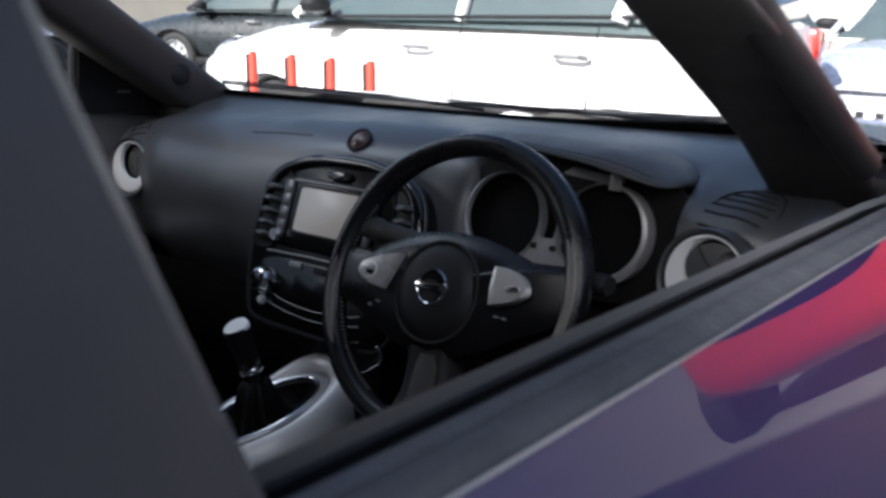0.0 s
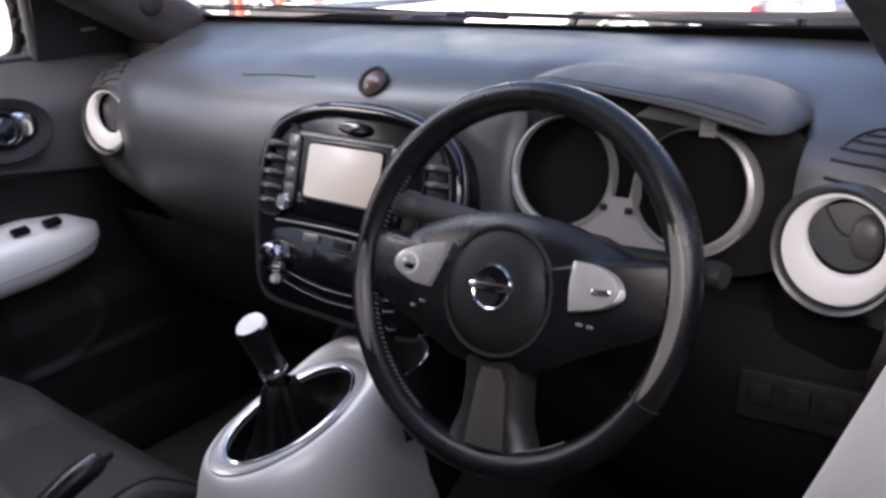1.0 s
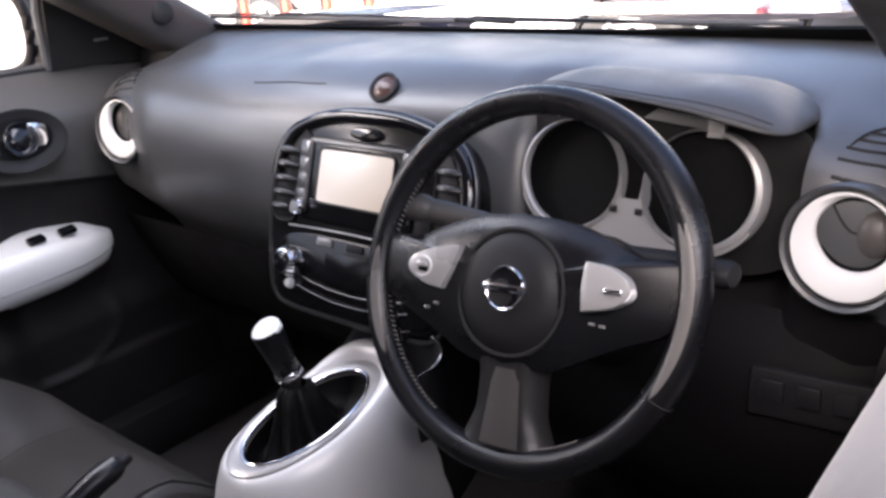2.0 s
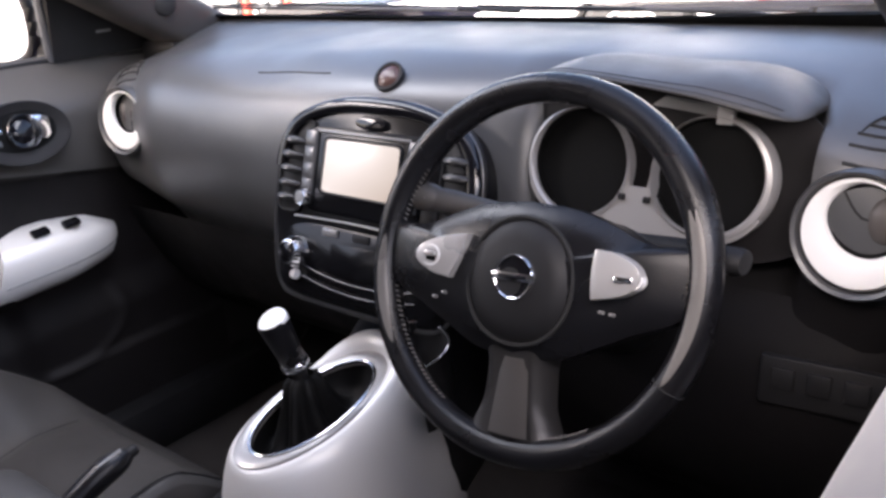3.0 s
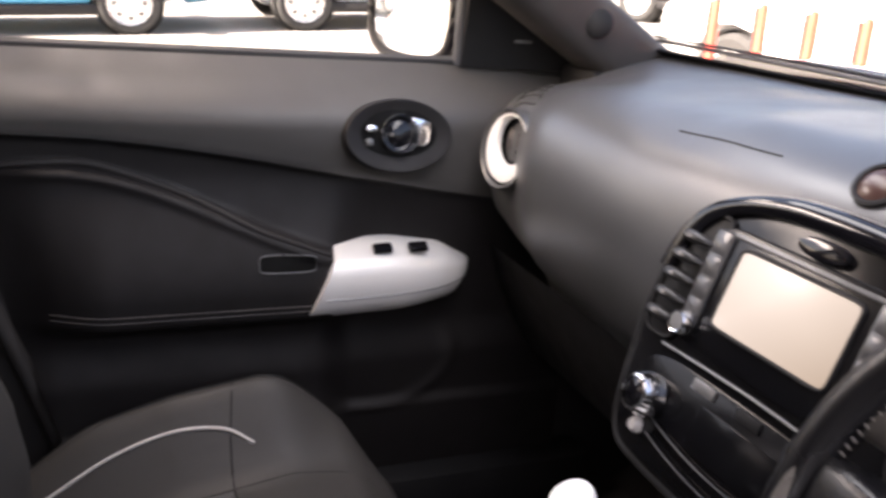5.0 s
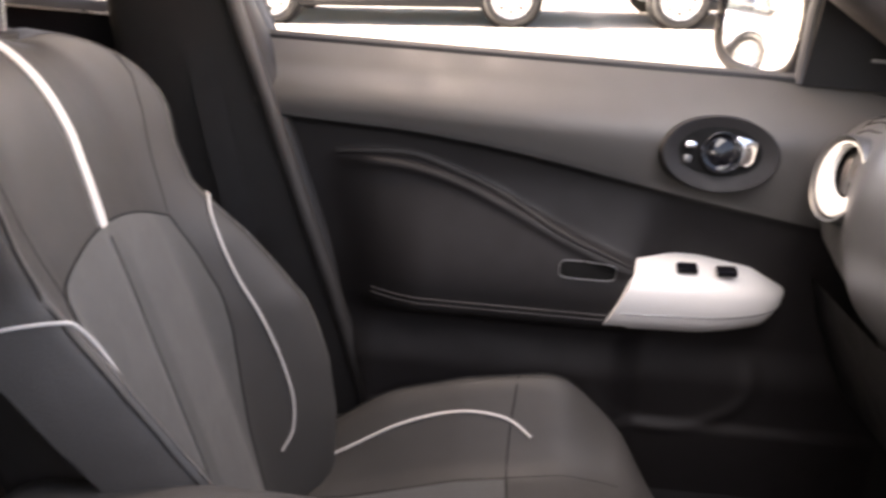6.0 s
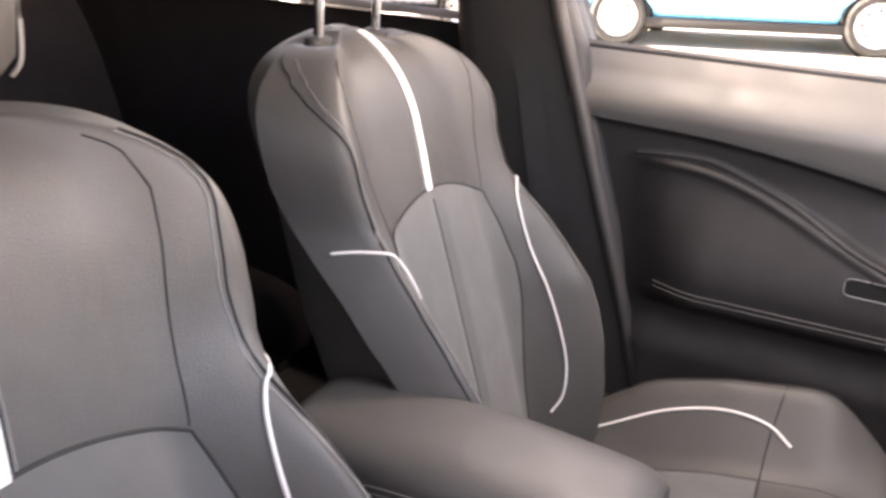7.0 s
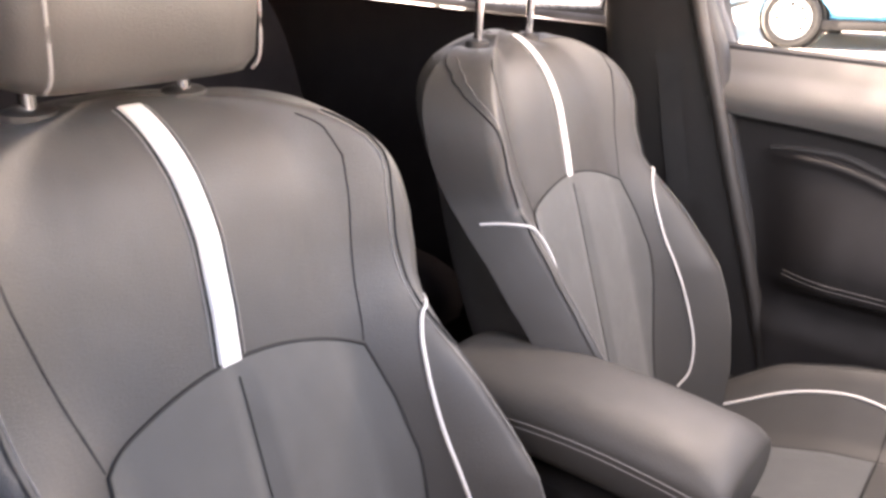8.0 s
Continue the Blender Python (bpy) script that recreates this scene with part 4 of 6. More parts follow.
# ---- steering wheel and column ----
wheel = thing("steering_wheel", "black stitched leather steering wheel with silver button pods and chrome badge", "steering wheel", (0.352, 0.03, 0.7))
WC, WN = Vector((0.353, 0.030, 0.896)), Vector((0, -0.92, 0.392))
MW = facing(WC, WN)
R = 0.170
RA, RB = 0.0140, 0.0162        # half thickness of the rim, across and along the column


def on_wheel(x, y, z=0.0):
    return MW @ Vector((x, y, z))


ring = []
for k in range(96):
    a = k / 96 * math.tau
    ring.append((a, Vector((R * math.cos(a), R * math.sin(a), 0))))
rows = []
for a, c in ring + ring[:1]:
    out = c.normalized()
    deg = math.degrees(a) % 360
    # thicker grips at ten to two
    thick = 1 + 0.10 * math.exp(-((deg - 35) / 16) ** 2) + 0.10 * math.exp(-((deg - 145) / 16) ** 2)
    rows.append([MW @ (c + out * RA * thick * math.cos(b) + Vector((0, 0, RB * thick * math.sin(b)))) for b in np.linspace(0, math.tau, 17)])
bm = grid(rows)
bmesh.ops.remove_doubles(bm, verts=bm.verts, dist=1e-5)
rim = part("rim", bm, WHEEL_LEATHER, wheel, "black leather rim", sharp=80)
# pale hand stitching on the inside of the rim, in the lower half and at the upper left
for a0, a1 in ((195, 246), (280, 306), (150, 172)):
    for d in np.arange(a0, a1, 1.9):
        a = radians(d)
        p = lambda rr, z, b: on_wheel(rr * math.cos(a + b), rr * math.sin(a + b), z)
        part("stitch", tube([p(R - RA - 0.0002, 0.0050, 0), p(R - RA - 0.0012, 0.0008, 0.010)], 0.0007, 4), THREAD, rim)
# seams across the rim where the covering changes
for d in (38, 142, 205, 335):
    a = radians(d)
    c = Vector((R * math.cos(a), R * math.sin(a), 0))
    part("rim_seam", tube([MW @ (c + c.normalized() * (RA + 0.0002) * math.cos(b) + Vector((0, 0, (RB + 0.0002) * math.sin(b)))) for b in np.linspace(0, math.tau, 20)[:-1]], 0.0008, 4, True), SEAM, rim)
# grey inserts in the lower left and the right of the rim
INSERT = mat("satin_grey_insert", (0.17, 0.16, 0.15), 0.35, metal=0.2)
SPOKE = mat("dark_grey_spoke", (0.020, 0.019, 0.019), 0.4)
for a0, a1 in ((178, 218), (-25, 34)):
    rows = []
    for d in np.linspace(a0, a1, 22):
        a = radians(d)
        w = (0.36 if a0 > 0 else 0.42) * math.sin(math.pi * (d - a0) / (a1 - a0)) ** 0.5
        c = Vector((R * math.cos(a), R * math.sin(a), 0))
        rows.append([MW @ (c + c.normalized() * (RA + 0.0009) * math.cos(b) + Vector((0, 0, (RB + 0.0009) * math.sin(b)))) for b in np.linspace((1.9 if a0 > 0 else 1.65) - w, (1.9 if a0 > 0 else 1.65) + w, 7)])
    part("rim_insert", grid(rows), INSERT, rim, "satin grey insert")

# spokes and airbag cover: one cushion-like centre
def pad(outline, z_top, bulge, mid=(0, 0), depth=0.03, n=6):
    """A domed cushion with that outline in the wheel's plane."""
    rows = []
    for k in range(n + 1):
        f = k / n
        rows.append([MW @ Vector((mid[0] + (x - mid[0]) * f, mid[1] + (y - mid[1]) * f, z_top + bulge * (1 - f * f) - (0.006 if k == n else 0))) for x, y in outline + outline[:1]])
    rows.append([MW @ Vector((x, y, z_top - depth)) for x, y in outline + outline[:1]])
    bm = grid(rows)
    bmesh.ops.remove_doubles(bm, verts=bm.verts, dist=1e-5)
    return bm


right = [(0.0, 0.062), (0.045, 0.058), (0.085, 0.046), (0.120, 0.032), (0.160, 0.030), (0.164, -0.012), (0.150, -0.030), (0.115, -0.045), (0.080, -0.062), (0.045, -0.078), (0.0, -0.084)]
c_ = [(p.x, p.y) for p in spline([(x, y, 0) for x, y in right], 40)]
outline = c_ + [(-x, y) for x, y in c_[-2:0:-1]]
TW = radians(4.5)       # the wheel stands a little turned
turn_ = lambda x, y: (x * math.cos(TW) - y * math.sin(TW), x * math.sin(TW) + y * math.cos(TW))
outline = [turn_(x, y) for x, y in outline]
part("centre_boss", pad(outline, 0.012, 0.014), WHEEL_LEATHER, wheel, "black wheel centre with side spokes")
part("airbag_cover", pad(oval(0.0545, 0.057, 44, 2.1, 0.0065, -0.011), 0.026, 0.010, (0.0065, -0.011)), BLACK, wheel, "round black airbag cover")
part("cover_groove", tube([on_wheel(x, y, 0.0225) for x, y in oval(0.0556, 0.0582, 48, 2.1, 0.0065, -0.011)], 0.0022, 6, True), SEAM, wheel)
rows = []
for f in np.linspace(0, 1, 14):
    y_ = -0.062 - 0.106 * f
    w_ = lerp((0, 0.25, 0.6, 0.85, 1.0), (0.040, 0.033, 0.036, 0.048, 0.070), f)
    h_ = lerp((0, 0.5, 0.85, 1.0), (0.016, 0.010, 0.010, 0.012), f)
    rows.append([on_wheel(*turn_(w_ * k, y_), h_ - 0.020 * abs(k) ** 5 - 0.004 * (1 - abs(k))) for k in np.linspace(-1, 1, 17)] + [on_wheel(*turn_(w_ * k, y_), -0.022) for k in (1, -1)])
part("lower_spoke", loft(rows), SPOKE, wheel, "dark grey lower spoke flaring into the rim", sharp=60)
rows = [[on_wheel(*turn_(0.004 + lerp((0, 1), (0.014, 0.021), f) * k, -0.082 - 0.072 * f), 0.0125 - 0.003 * k * k) for k in np.linspace(-1, 1, 7)] for f in np.linspace(0, 1, 8)]
part("spoke_inlay", grid(rows), TRIM, wheel, "satin grey inlay")
# badge, as a plain ring and bar
MB = MW @ Matrix.Translation((0.0095, -0.0075, 0.0348))
badge = part("badge", lathe([(0.0178, -0.001), (0.0184, 0.003), (0.0194, 0.0038), (0.0205, 0.0025), (0.0208, -0.002)], MB, 44), CHROME, wheel, "thin chrome ring badge with a bar")
part("bar", rbox((0, 0, 0), (0.0460, 0.0078, 0.005), 0.002, MB @ Matrix.Translation((0, 0, 0.0025)) @ pose(0, 0, 0, 0, 0, 4)), CHROME, badge, "chrome bar")
part("bar_mark", rbox((0, 0, 0), (0.030, 0.0034, 0.0012), 0.0004, MB @ Matrix.Translation((0, 0, 0.0050)) @ pose(0, 0, 0, 0, 0, 4)), GLOSS, badge)
part("badge_field", lathe([(0, 0.001), (0.0185, 0.0005)], MB, 30), GLOSS, badge)
# button pods
for sx, pts in ((-1, [(-0.0516, 0.0223), (-0.068, 0.019), (-0.0854, 0.013), (-0.1025, 0.0034), (-0.1063, -0.0074), (-0.0998, -0.0146), (-0.0837, -0.0207), (-0.0654, -0.0221)]),
                (1, [(0.082, 0.0302), (0.1033, 0.0297), (0.1198, 0.0241), (0.1275, 0.0155), (0.1251, 0.0048), (0.1133, -0.0047), (0.0859, -0.0128)])):
    rounded = spline([(x, y, 0) for x, y in pts], 28)
    inner = spline([pts[-1] + (0,), ((pts[0][0] + pts[-1][0]) / 2 + 0.002 * -sx, (pts[0][1] + pts[-1][1]) / 2, 0), pts[0] + (0,)], 6)[1:-1]
    pts = [(p.x, p.y) for p in rounded + inner]
    KX, KY = (-0.089, -0.0045) if sx < 0 else (0.113, 0.0105)
    pod = part("button_pod", plate(pts, 0.012, MW @ Matrix.Translation((0, 0, 0.0285)) @ pose(0, 0, 0, 0, -4 * sx, 0), 0.002), POD, wheel, "satin silver button pod")
    kx = 1.0 if sx < 0 else 1.38
    tg = part("toggle", lathe([(0.0, 0.0082), (0.0085, 0.0080), (0.0102, 0.0092), (0.0115, 0.0085), (0.0122, 0.0)], MW @ Matrix.Translation((KX, KY, 0.026)) @ Matrix.Diagonal((kx, 0.92, 1, 1)), 30), SILVER, pod, "bright oval toggle")
    part("toggle_gap", rbox((0, 0, 0), (0.0135 * kx, 0.0105, 0.001), 0.0004, MW @ Matrix.Translation((KX, KY, 0.0345))), DIAL if sx < 0 else SATIN, tg)
    part("toggle_bar", rbox((0, 0, 0), (0.0125 * kx, 0.0055, 0.006), 0.0018, MW @ Matrix.Translation((KX + 0.0008, KY + (0.0018 if sx < 0 else -0.001), 0.0365)) @ pose(0, 0, 0, 0, 0, 5)), POD if sx < 0 else CHROME, tg)
    for x, y in (((-0.074, -0.0133), (-0.066, 0.010)) if sx < 0 else ((0.097, 0.021), (0.090, 0.004))):
        part("button", lathe([(0.0, 0.003), (0.0045, 0.0028), (0.0055, 0.0)], MW @ Matrix.Translation((x, y, 0.0285)), 16), BRUSHED, pod)
    for k in range(2):
        part("small_switch", rbox((0, 0, 0), (0.006, 0.003, 0.003), 0.0008, MW @ Matrix.Translation((sx * (0.075 if sx < 0 else 0.092) + sx * 0.010 * k, -0.022 if sx > 0 else -0.038 - 0.006 * k, 0.0205))), SATIN, pod)

column = thing("steering_column", "black steering column shroud with two control stalks", "steering column", (0.352, 0.12, 0.75))
rings = [[WC + WN * -d + Vector((0, 0, dz)) + Vector((a, b * 0.41 / 1.0, b * 0.91)) for a, b in oval(w, h, 24, 2.6)] for d, w, h, dz in ((0.035, 0.050, 0.050, 0.0), (0.06, 0.062, 0.062, -0.004), (0.13, 0.07, 0.068, -0.01), (0.22, 0.07, 0.065, -0.02))]
part("shroud", loft(rings), BLACK, column)
for sx in (-1, 1):
    a = Vector((0.353 + sx * 0.045, 0.085, 0.915 if sx > 0 else 0.922))
    b = a + (Vector((0.140, -0.014, 0.008)) if sx > 0 else Vector((-0.118, -0.028, 0.018)))
    st = part("stalk", tube([a, a.lerp(b, 0.3), a.lerp(b, 0.6), b], [0.010, 0.0115, 0.013, 0.0115], 12), TRIM if sx < 0 else BLACK, column, "dark grey control stalk")
    part("stalk_tip", tube([a.lerp(b, 0.72), a.lerp(b, 0.78), a.lerp(b, 0.97), a.lerp(b, 1.02)], [0.0125, 0.0150, 0.0150, 0.0125], 14, squash=0.8 if sx > 0 else 1.0), TRIM if sx < 0 else BLACK, st)
    for k in range(2):
        part("marking", rbox(a.lerp(b, 0.80 + 0.1 * k) + Vector((0, -0.0132, 0.003)), (0.007, 0.0012, 0.004), 0), SATIN, st)

# ---- gear console ----
console = thing("gear_console", "silver painted gear console with chrome-ringed gaiter and cup holder", "centre console", (0.04, 0.0, 0.3))
CO = Vector((0.042, 0.012, 0.655))
MC = Matrix.Translation(CO) @ pose(0, 0, 0, 14, 0, -8)
RX, RY = 0.057, 0.108
HX_, HY_ = RX * 0.94, RY * 0.86        # the gaiter's opening
rows = []
N = 56
for f, (sx, sy, dz, dy) in enumerate(((1.00, 1.00, 0.000, 0), (1.06, 1.04, 0.003, 0), (1.22, 1.14, 0.001, 0.004), (1.45, 1.28, -0.012, 0.012), (1.66, 1.44, -0.045, 0.02), (1.80, 1.6, -0.12, 0.03), (1.9, 1.75, -0.25, 0.03), (1.95, 1.8, -0.36, 0.03))):
    row = []
    for k in range(N + 1):
        a = k / N * math.tau
        c, s = math.cos(a), math.sin(a)
        x, y = RX * sx * math.copysign(abs(c) ** 0.85, c), RY * sy * math.copysign(abs(s) ** 0.85, s)
        lift = 0.05 * smooth(0.0, 1.0, s) * smooth(0, 3, f)       # climbs to the stack in front
        if f < 4:
            row.append(MC @ Vector((x, y + dy, dz + lift * 0.6)))
        else:
            p = MC @ Vector((x, y + dy, 0))
            row.append(Vector((p.x, p.y, CO.z + dz + lift * 0.4 + (p.z - CO.z) * max(0.0, 1 - 0.4 * (f - 4)))))
    rows.append(row)
bm = grid(rows)
bmesh.ops.remove_doubles(bm, verts=bm.verts, dist=1e-5)
part("body", bm, SILVER, console, "glossy silver console body", subsurf=1)
part("chrome_ring", tube([MC @ Vector((HX_ * math.cos(a), HY_ * math.sin(a), 0.003)) for a in np.linspace(0, math.tau, 64)[:-1]], 0.0032, 10, True), CHROME, console, "chrome gaiter ring")
rows = []
for s_, z_ in ((0.0, -0.006), (0.03, 0.004), (0.25, 0.0062), (0.75, 0.0066), (0.97, 0.0048), (1.0, -0.004)):
    rows.append([MC @ Vector(((HX_ + (RX * 1.13 - HX_) * s_) * math.cos(a), (HY_ + (RY * 1.07 - HY_) * s_) * math.sin(a), z_)) for a in np.linspace(0, math.tau, 65)])
part("ring_band", grid(rows), BRUSHED, console, "wide satin silver band round the gaiter")
# gaiter
GAITER = mat("gaiter_leather", (0.004, 0.004, 0.004), 0.5, spec=0.2, grain=0.0007, grain_scale=700, voronoi=True)
TOP = Vector((0.028, 0.005, 0.713))
TIP = Vector((0.0295, 0.008, 0.700))
rows = []
for f in np.linspace(0, 1, 12):
    row = []
    for k in range(49):
        a = k / 48 * math.tau
        base = MC @ Vector((HX_ * 0.985 * math.cos(a), HY_ * 0.985 * math.sin(a), -0.004))
        tip = TIP + Vector((0.0145 * math.cos(a), 0.0155 * math.sin(a), 0))
        q = base.lerp(tip, f)
        q.z -= 0.050 * math.sin(math.pi * min(1.0, f * 1.15)) ** 0.6 if f < 0.87 else 0.0
        fold = 0.007 * math.sin(math.pi * f) * math.sin(a * 7 + 4 * f)
        row.append(q + Vector((math.cos(a), math.sin(a), 0.4)) * fold)
    rows.append(row)
bm = grid(rows)
bmesh.ops.remove_doubles(bm, verts=bm.verts, dist=1e-5)
part("gaiter", bm, GAITER, console, "folded black leather gaiter", sharp=80)
lever = thing("gear_lever", "black leather gear lever with a silver top cap", "gear lever", tuple(TOP))
KT = Vector((0.019, -0.014, 0.780))
ax = (KT - TOP).normalized()
mk = facing(TOP, ax, (0, 1, 0))
L = (KT - TOP).length
part("knob", lathe([(0.012, -0.004), (0.0155, 0.002), (0.0165, L * 0.35), (0.0185, L * 0.75), (0.0195, L - 0.004), (0.018, L)], mk, 28), WHEEL_LEATHER, lever)
part("shaft", tube([TIP - Vector((0, 0, 0.02)), TOP], 0.0105, 16), BLACK, lever)
part("collar", lathe([(0.0165, 0.0), (0.0178, 0.002), (0.0178, 0.007), (0.0165, 0.009)], mk, 28), CHROME, lever, "chrome collar")
mt = facing(KT, ax + Vector((0.10, -0.30, 0)), (0, 1, 0))
part("cap", lathe([(0.0, 0.004), (0.012, 0.0034), (0.0185, 0.001), (0.0195, -0.002), (0.019, -0.006)], mt, 28), PALE, lever, "pale silver cap")
# far wall of the cup holder with its thin chrome edge
mcup = facing((0.158, 0.058, 0.748), (0, -0.15, 1))
arc_ = [radians(a) for a in np.linspace(-35, 140, 30)]
cup = part("cup_holder", grid([[mcup @ Vector((r_ * math.cos(a), r_ * math.sin(a), z_)) for a in arc_] for r_, z_ in ((0.0515, 0.0), (0.0535, 0.001), (0.0545, -0.003), (0.053, -0.05), (0.048, -0.09), (0.046, -0.05), (0.0515, 0.0))]), BLACK, console)
part("cup_edge", tube([mcup @ Vector((0.053 * math.cos(a), 0.053 * math.sin(a), 0.0015)) for a in arc_], 0.0014, 6), CHROME, cup, "thin chrome cup edge")
part("tunnel", loft([[Vector((0.035 + a, y, z + b)) for a, b in oval(w, 0.13, 20, 3.5)] for y, w, z in ((0.45, 0.12, 0.62), (0.25, 0.115, 0.60), (0.15, 0.11, 0.54), (0.05, 0.105, 0.48), (-0.2, 0.10, 0.42), (-0.62, 0.10, 0.40))]), BLACK, console)

# centre armrest
arm = thing("armrest_box", "dark grey leather armrest box with double stitching", "armrest box", (0.03, -0.45, 0.4))
rings = []
for f in (1 - np.cos(np.linspace(0, math.pi, 45))) / 2:
    y = -0.272 - 0.403 * f
    e = 1.0 if 0.1 < f < 0.9 else 0.55 + 0.45 * math.sqrt(max(0, 1 - ((0.1 - f if f < 0.5 else f - 0.9) / 0.1) ** 2))
    rings.append([Vector((-0.068 + a, y, 0.638 + 0.014 * math.sin(math.pi * f) + b)) for a, b in oval(0.088 * (0.9 + 0.1 * e), 0.048 * e, 28, 3.2)])
part("pad", loft(rings), LEATHER, arm, "padded leather lid", sharp=80)
for dz in (0.008, 0.016):
    part("stitch_line", tube([Vector((-0.068 + 0.0885, -0.282 - 0.32 * f, 0.638 + 0.013 * math.sin(math.pi * f) + dz)) for f in np.linspace(0, 1, 24)], 0.0007, 5), THREAD, arm)
part("box", rbox((-0.066, -0.44, 0.49), (0.145, 0.36, 0.2), 0.02), BLACK, arm)

# handbrake beside the passenger's seat
brake = thing("handbrake", "black handbrake lever with a grey edge beside the passenger seat", "handbrake", (-0.15, -0.2, 0.45))
pts = spline([(-0.150, -0.30, 0.52), (-0.145, -0.235, 0.575), (-0.140, -0.185, 0.602), (-0.138, -0.145, 0.612)], 14)
part("grip", tube(pts, [0.012, 0.013, 0.0145, 0.0155, 0.016, 0.016, 0.016, 0.016, 0.0165, 0.0165, 0.0165, 0.016, 0.0145, 0.010], 14), WHEEL_LEATHER, brake, "black grip")
part("edge_strip", tube([p + Vector((0.004, 0, 0.0145)) for p in pts[4:13]], 0.0028, 6), SATIN, brake, "grey edge strip")
part("release_button", lathe([(0.0, 0.014), (0.006, 0.013), (0.0075, 0.009), (0.0075, 0.0)], facing(pts[-1], pts[-1] - pts[-3]), 16), BLACK, brake)
part("boot", loft([[Vector((-0.150 + a, -0.255 + b, z)) for a, b in oval(w, l, 20, 2.6)] for z, w, l in ((0.44, 0.035, 0.10), (0.50, 0.033, 0.095), (0.54, 0.026, 0.075), (0.565, 0.018, 0.045))]), BLACK, brake)

# ---- front doors ----
def door(sx, name, label):
    """A front door: padded lining, sill, armrest with silver end, handle dish, glass, outer skin. sx is its side."""
    d = thing(name, label, "car door", (sx * 0.74, -0.1, 0.3), group="front doors")
    Y0, Y1 = -0.60, 0.40

    def edge_y(z):
        return lerp((0.2, 0.47, 0.592, 0.725, 0.90, 0.98, 1.05), (-0.32, -0.400, -0.438, -0.484, -0.548, -0.567, -0.585), z)

    def low(y):        # lower edge of the upper trim
        return sum(lerp((-0.60, -0.537, -0.353, -0.19, -0.021, 0.15, 0.4), (0.922, 0.917, 0.911, 0.89, 0.859, 0.831, 0.79), y + e) * w for e, w in ((-0.06, 0.25), (0.0, 0.5), (0.06, 0.25)))

    def depth(y, z):
        """How far the lining stands in from the glass line (metres towards the cabin)."""
        v = 0.028
        lo = low(y)
        # upper pad, rolling over at the top
        up = 0.045 + 0.010 * math.sin(math.pi * min(1, max(0, (z - lo) / (0.99 - lo)))) - lerp((0.935, 0.95, 0.965, 0.99, 1.005, 1.016, 1.03), (0.0, 0.003, 0.011, 0.026, 0.038, 0.048, 0.062), z) - 0.022 * smooth(0.12, 0.38, y)
        k = smooth(lo - 0.006, lo + 0.006, z)
        v = v * (1 - k) + up * k
        # padded insert and armrest
        crest = sum(lerp((-0.50, -0.468, -0.351, -0.225, -0.137, -0.049, 0.02), (0.868, 0.878, 0.878, 0.834, 0.790, 0.760, 0.735), y + e) * w for e, w in ((-0.07, 0.12), (-0.035, 0.24), (0.0, 0.28), (0.035, 0.24), (0.07, 0.12)))
        inside = smooth(-0.50, -0.40, y) * smooth(0.02, -0.04, y)
        ins = smooth(crest + 0.004, crest - 0.012, z) * inside
        v += 0.020 * ins
        v += 0.006 * math.exp(-((z - crest + 0.012) / 0.008) ** 2) * inside
        shelf = smooth(0.865, 0.690, z) * smooth(0.628, 0.660, z) * smooth(-0.47, -0.33, y) * smooth(0.05, -0.03, y)
        v += 0.048 * shelf
        # lower panel with the map pocket
        v += 0.018 * smooth(0.62, 0.55, z)
        r = math.hypot((y - 0.06) / 0.13, (z - 0.56) / 0.085)
        v += 0.010 * smooth(0.49, 0.47, z) + 0.004 * math.exp(-((r - 1) / 0.10) ** 2) * smooth(0.60, 0.5, z + 0.6 * max(0, y - 0.1) * -1)
        return v

    X = 0.742

    def at(y, z, lift=0.0):
        return Vector((sx * (X - depth(y, z) - lift), y, z))

    # lower lining
    rows = []
    for z in np.linspace(0.27, 1.0, 150):
        ya = edge_y(z)
        rows.append([at(y, min(z, low(y) + 0.004)) if z < 0.985 else at(y, low(y) + 0.004) for y in np.linspace(ya, Y1, 130)])
    # rows above the trim's edge fold together and are merged
    bm = grid(rows)
    bmesh.ops.remove_doubles(bm, verts=bm.verts, dist=2e-4)
    part("lining", bm, LINING, d, "dark door lining with padded insert and armrest", sharp=70)
    rows = []
    for k in np.linspace(0, 1, 26):
        rows.append([at(y, low(y) + 0.002 + (1.03 - low(y)) * k, 0.002) for y in np.linspace(-0.602, Y1, 80)])
    rows.append([Vector((sx * 0.757, y, 1.020)) for y in np.linspace(-0.602, Y1, 80)])
    part("upper_trim", grid(rows), SILL_TRIM, d, "dark grey upper door trim", sharp=70)
    # twin stitch lines on the armrest
    for z in (0.676, 0.668):
        part("stitch_line", tube([at(y, z, 0.0012) for y in np.linspace(-0.41, -0.055, 40)], 0.0008, 5), STITCH, d)
    # silver armrest end
    rings = []
    for f in np.linspace(0, 1, 22):
        top = lerp((0, 0.4, 0.75, 1), (0.760, 0.760, 0.748, 0.718), f)
        bot = lerp((0, 0.5, 0.85, 1), (0.639, 0.645, 0.659, 0.700), f)
        wid = 0.105 * math.sqrt(max(0.02, 1 - max(0, (f - 0.45) / 0.56) ** 2))
        cy = -0.045 + 0.262 * f
        cz, hz = (top + bot) / 2, (top - bot) / 2
        ring = []
        for a, b in oval(wid, hz, 26, 2.8):
            shear = -0.028 * (-b / 0.057) * (1 - f)
            ring.append(Vector((sx * (0.738 - max(a, -0.02) * 1.0), cy + shear * 0.9 + 0.0, cz + b)))
        rings.append(ring)
    o = part("armrest_end", loft(rings), SILVER, d, "silver painted armrest end", sharp=70)
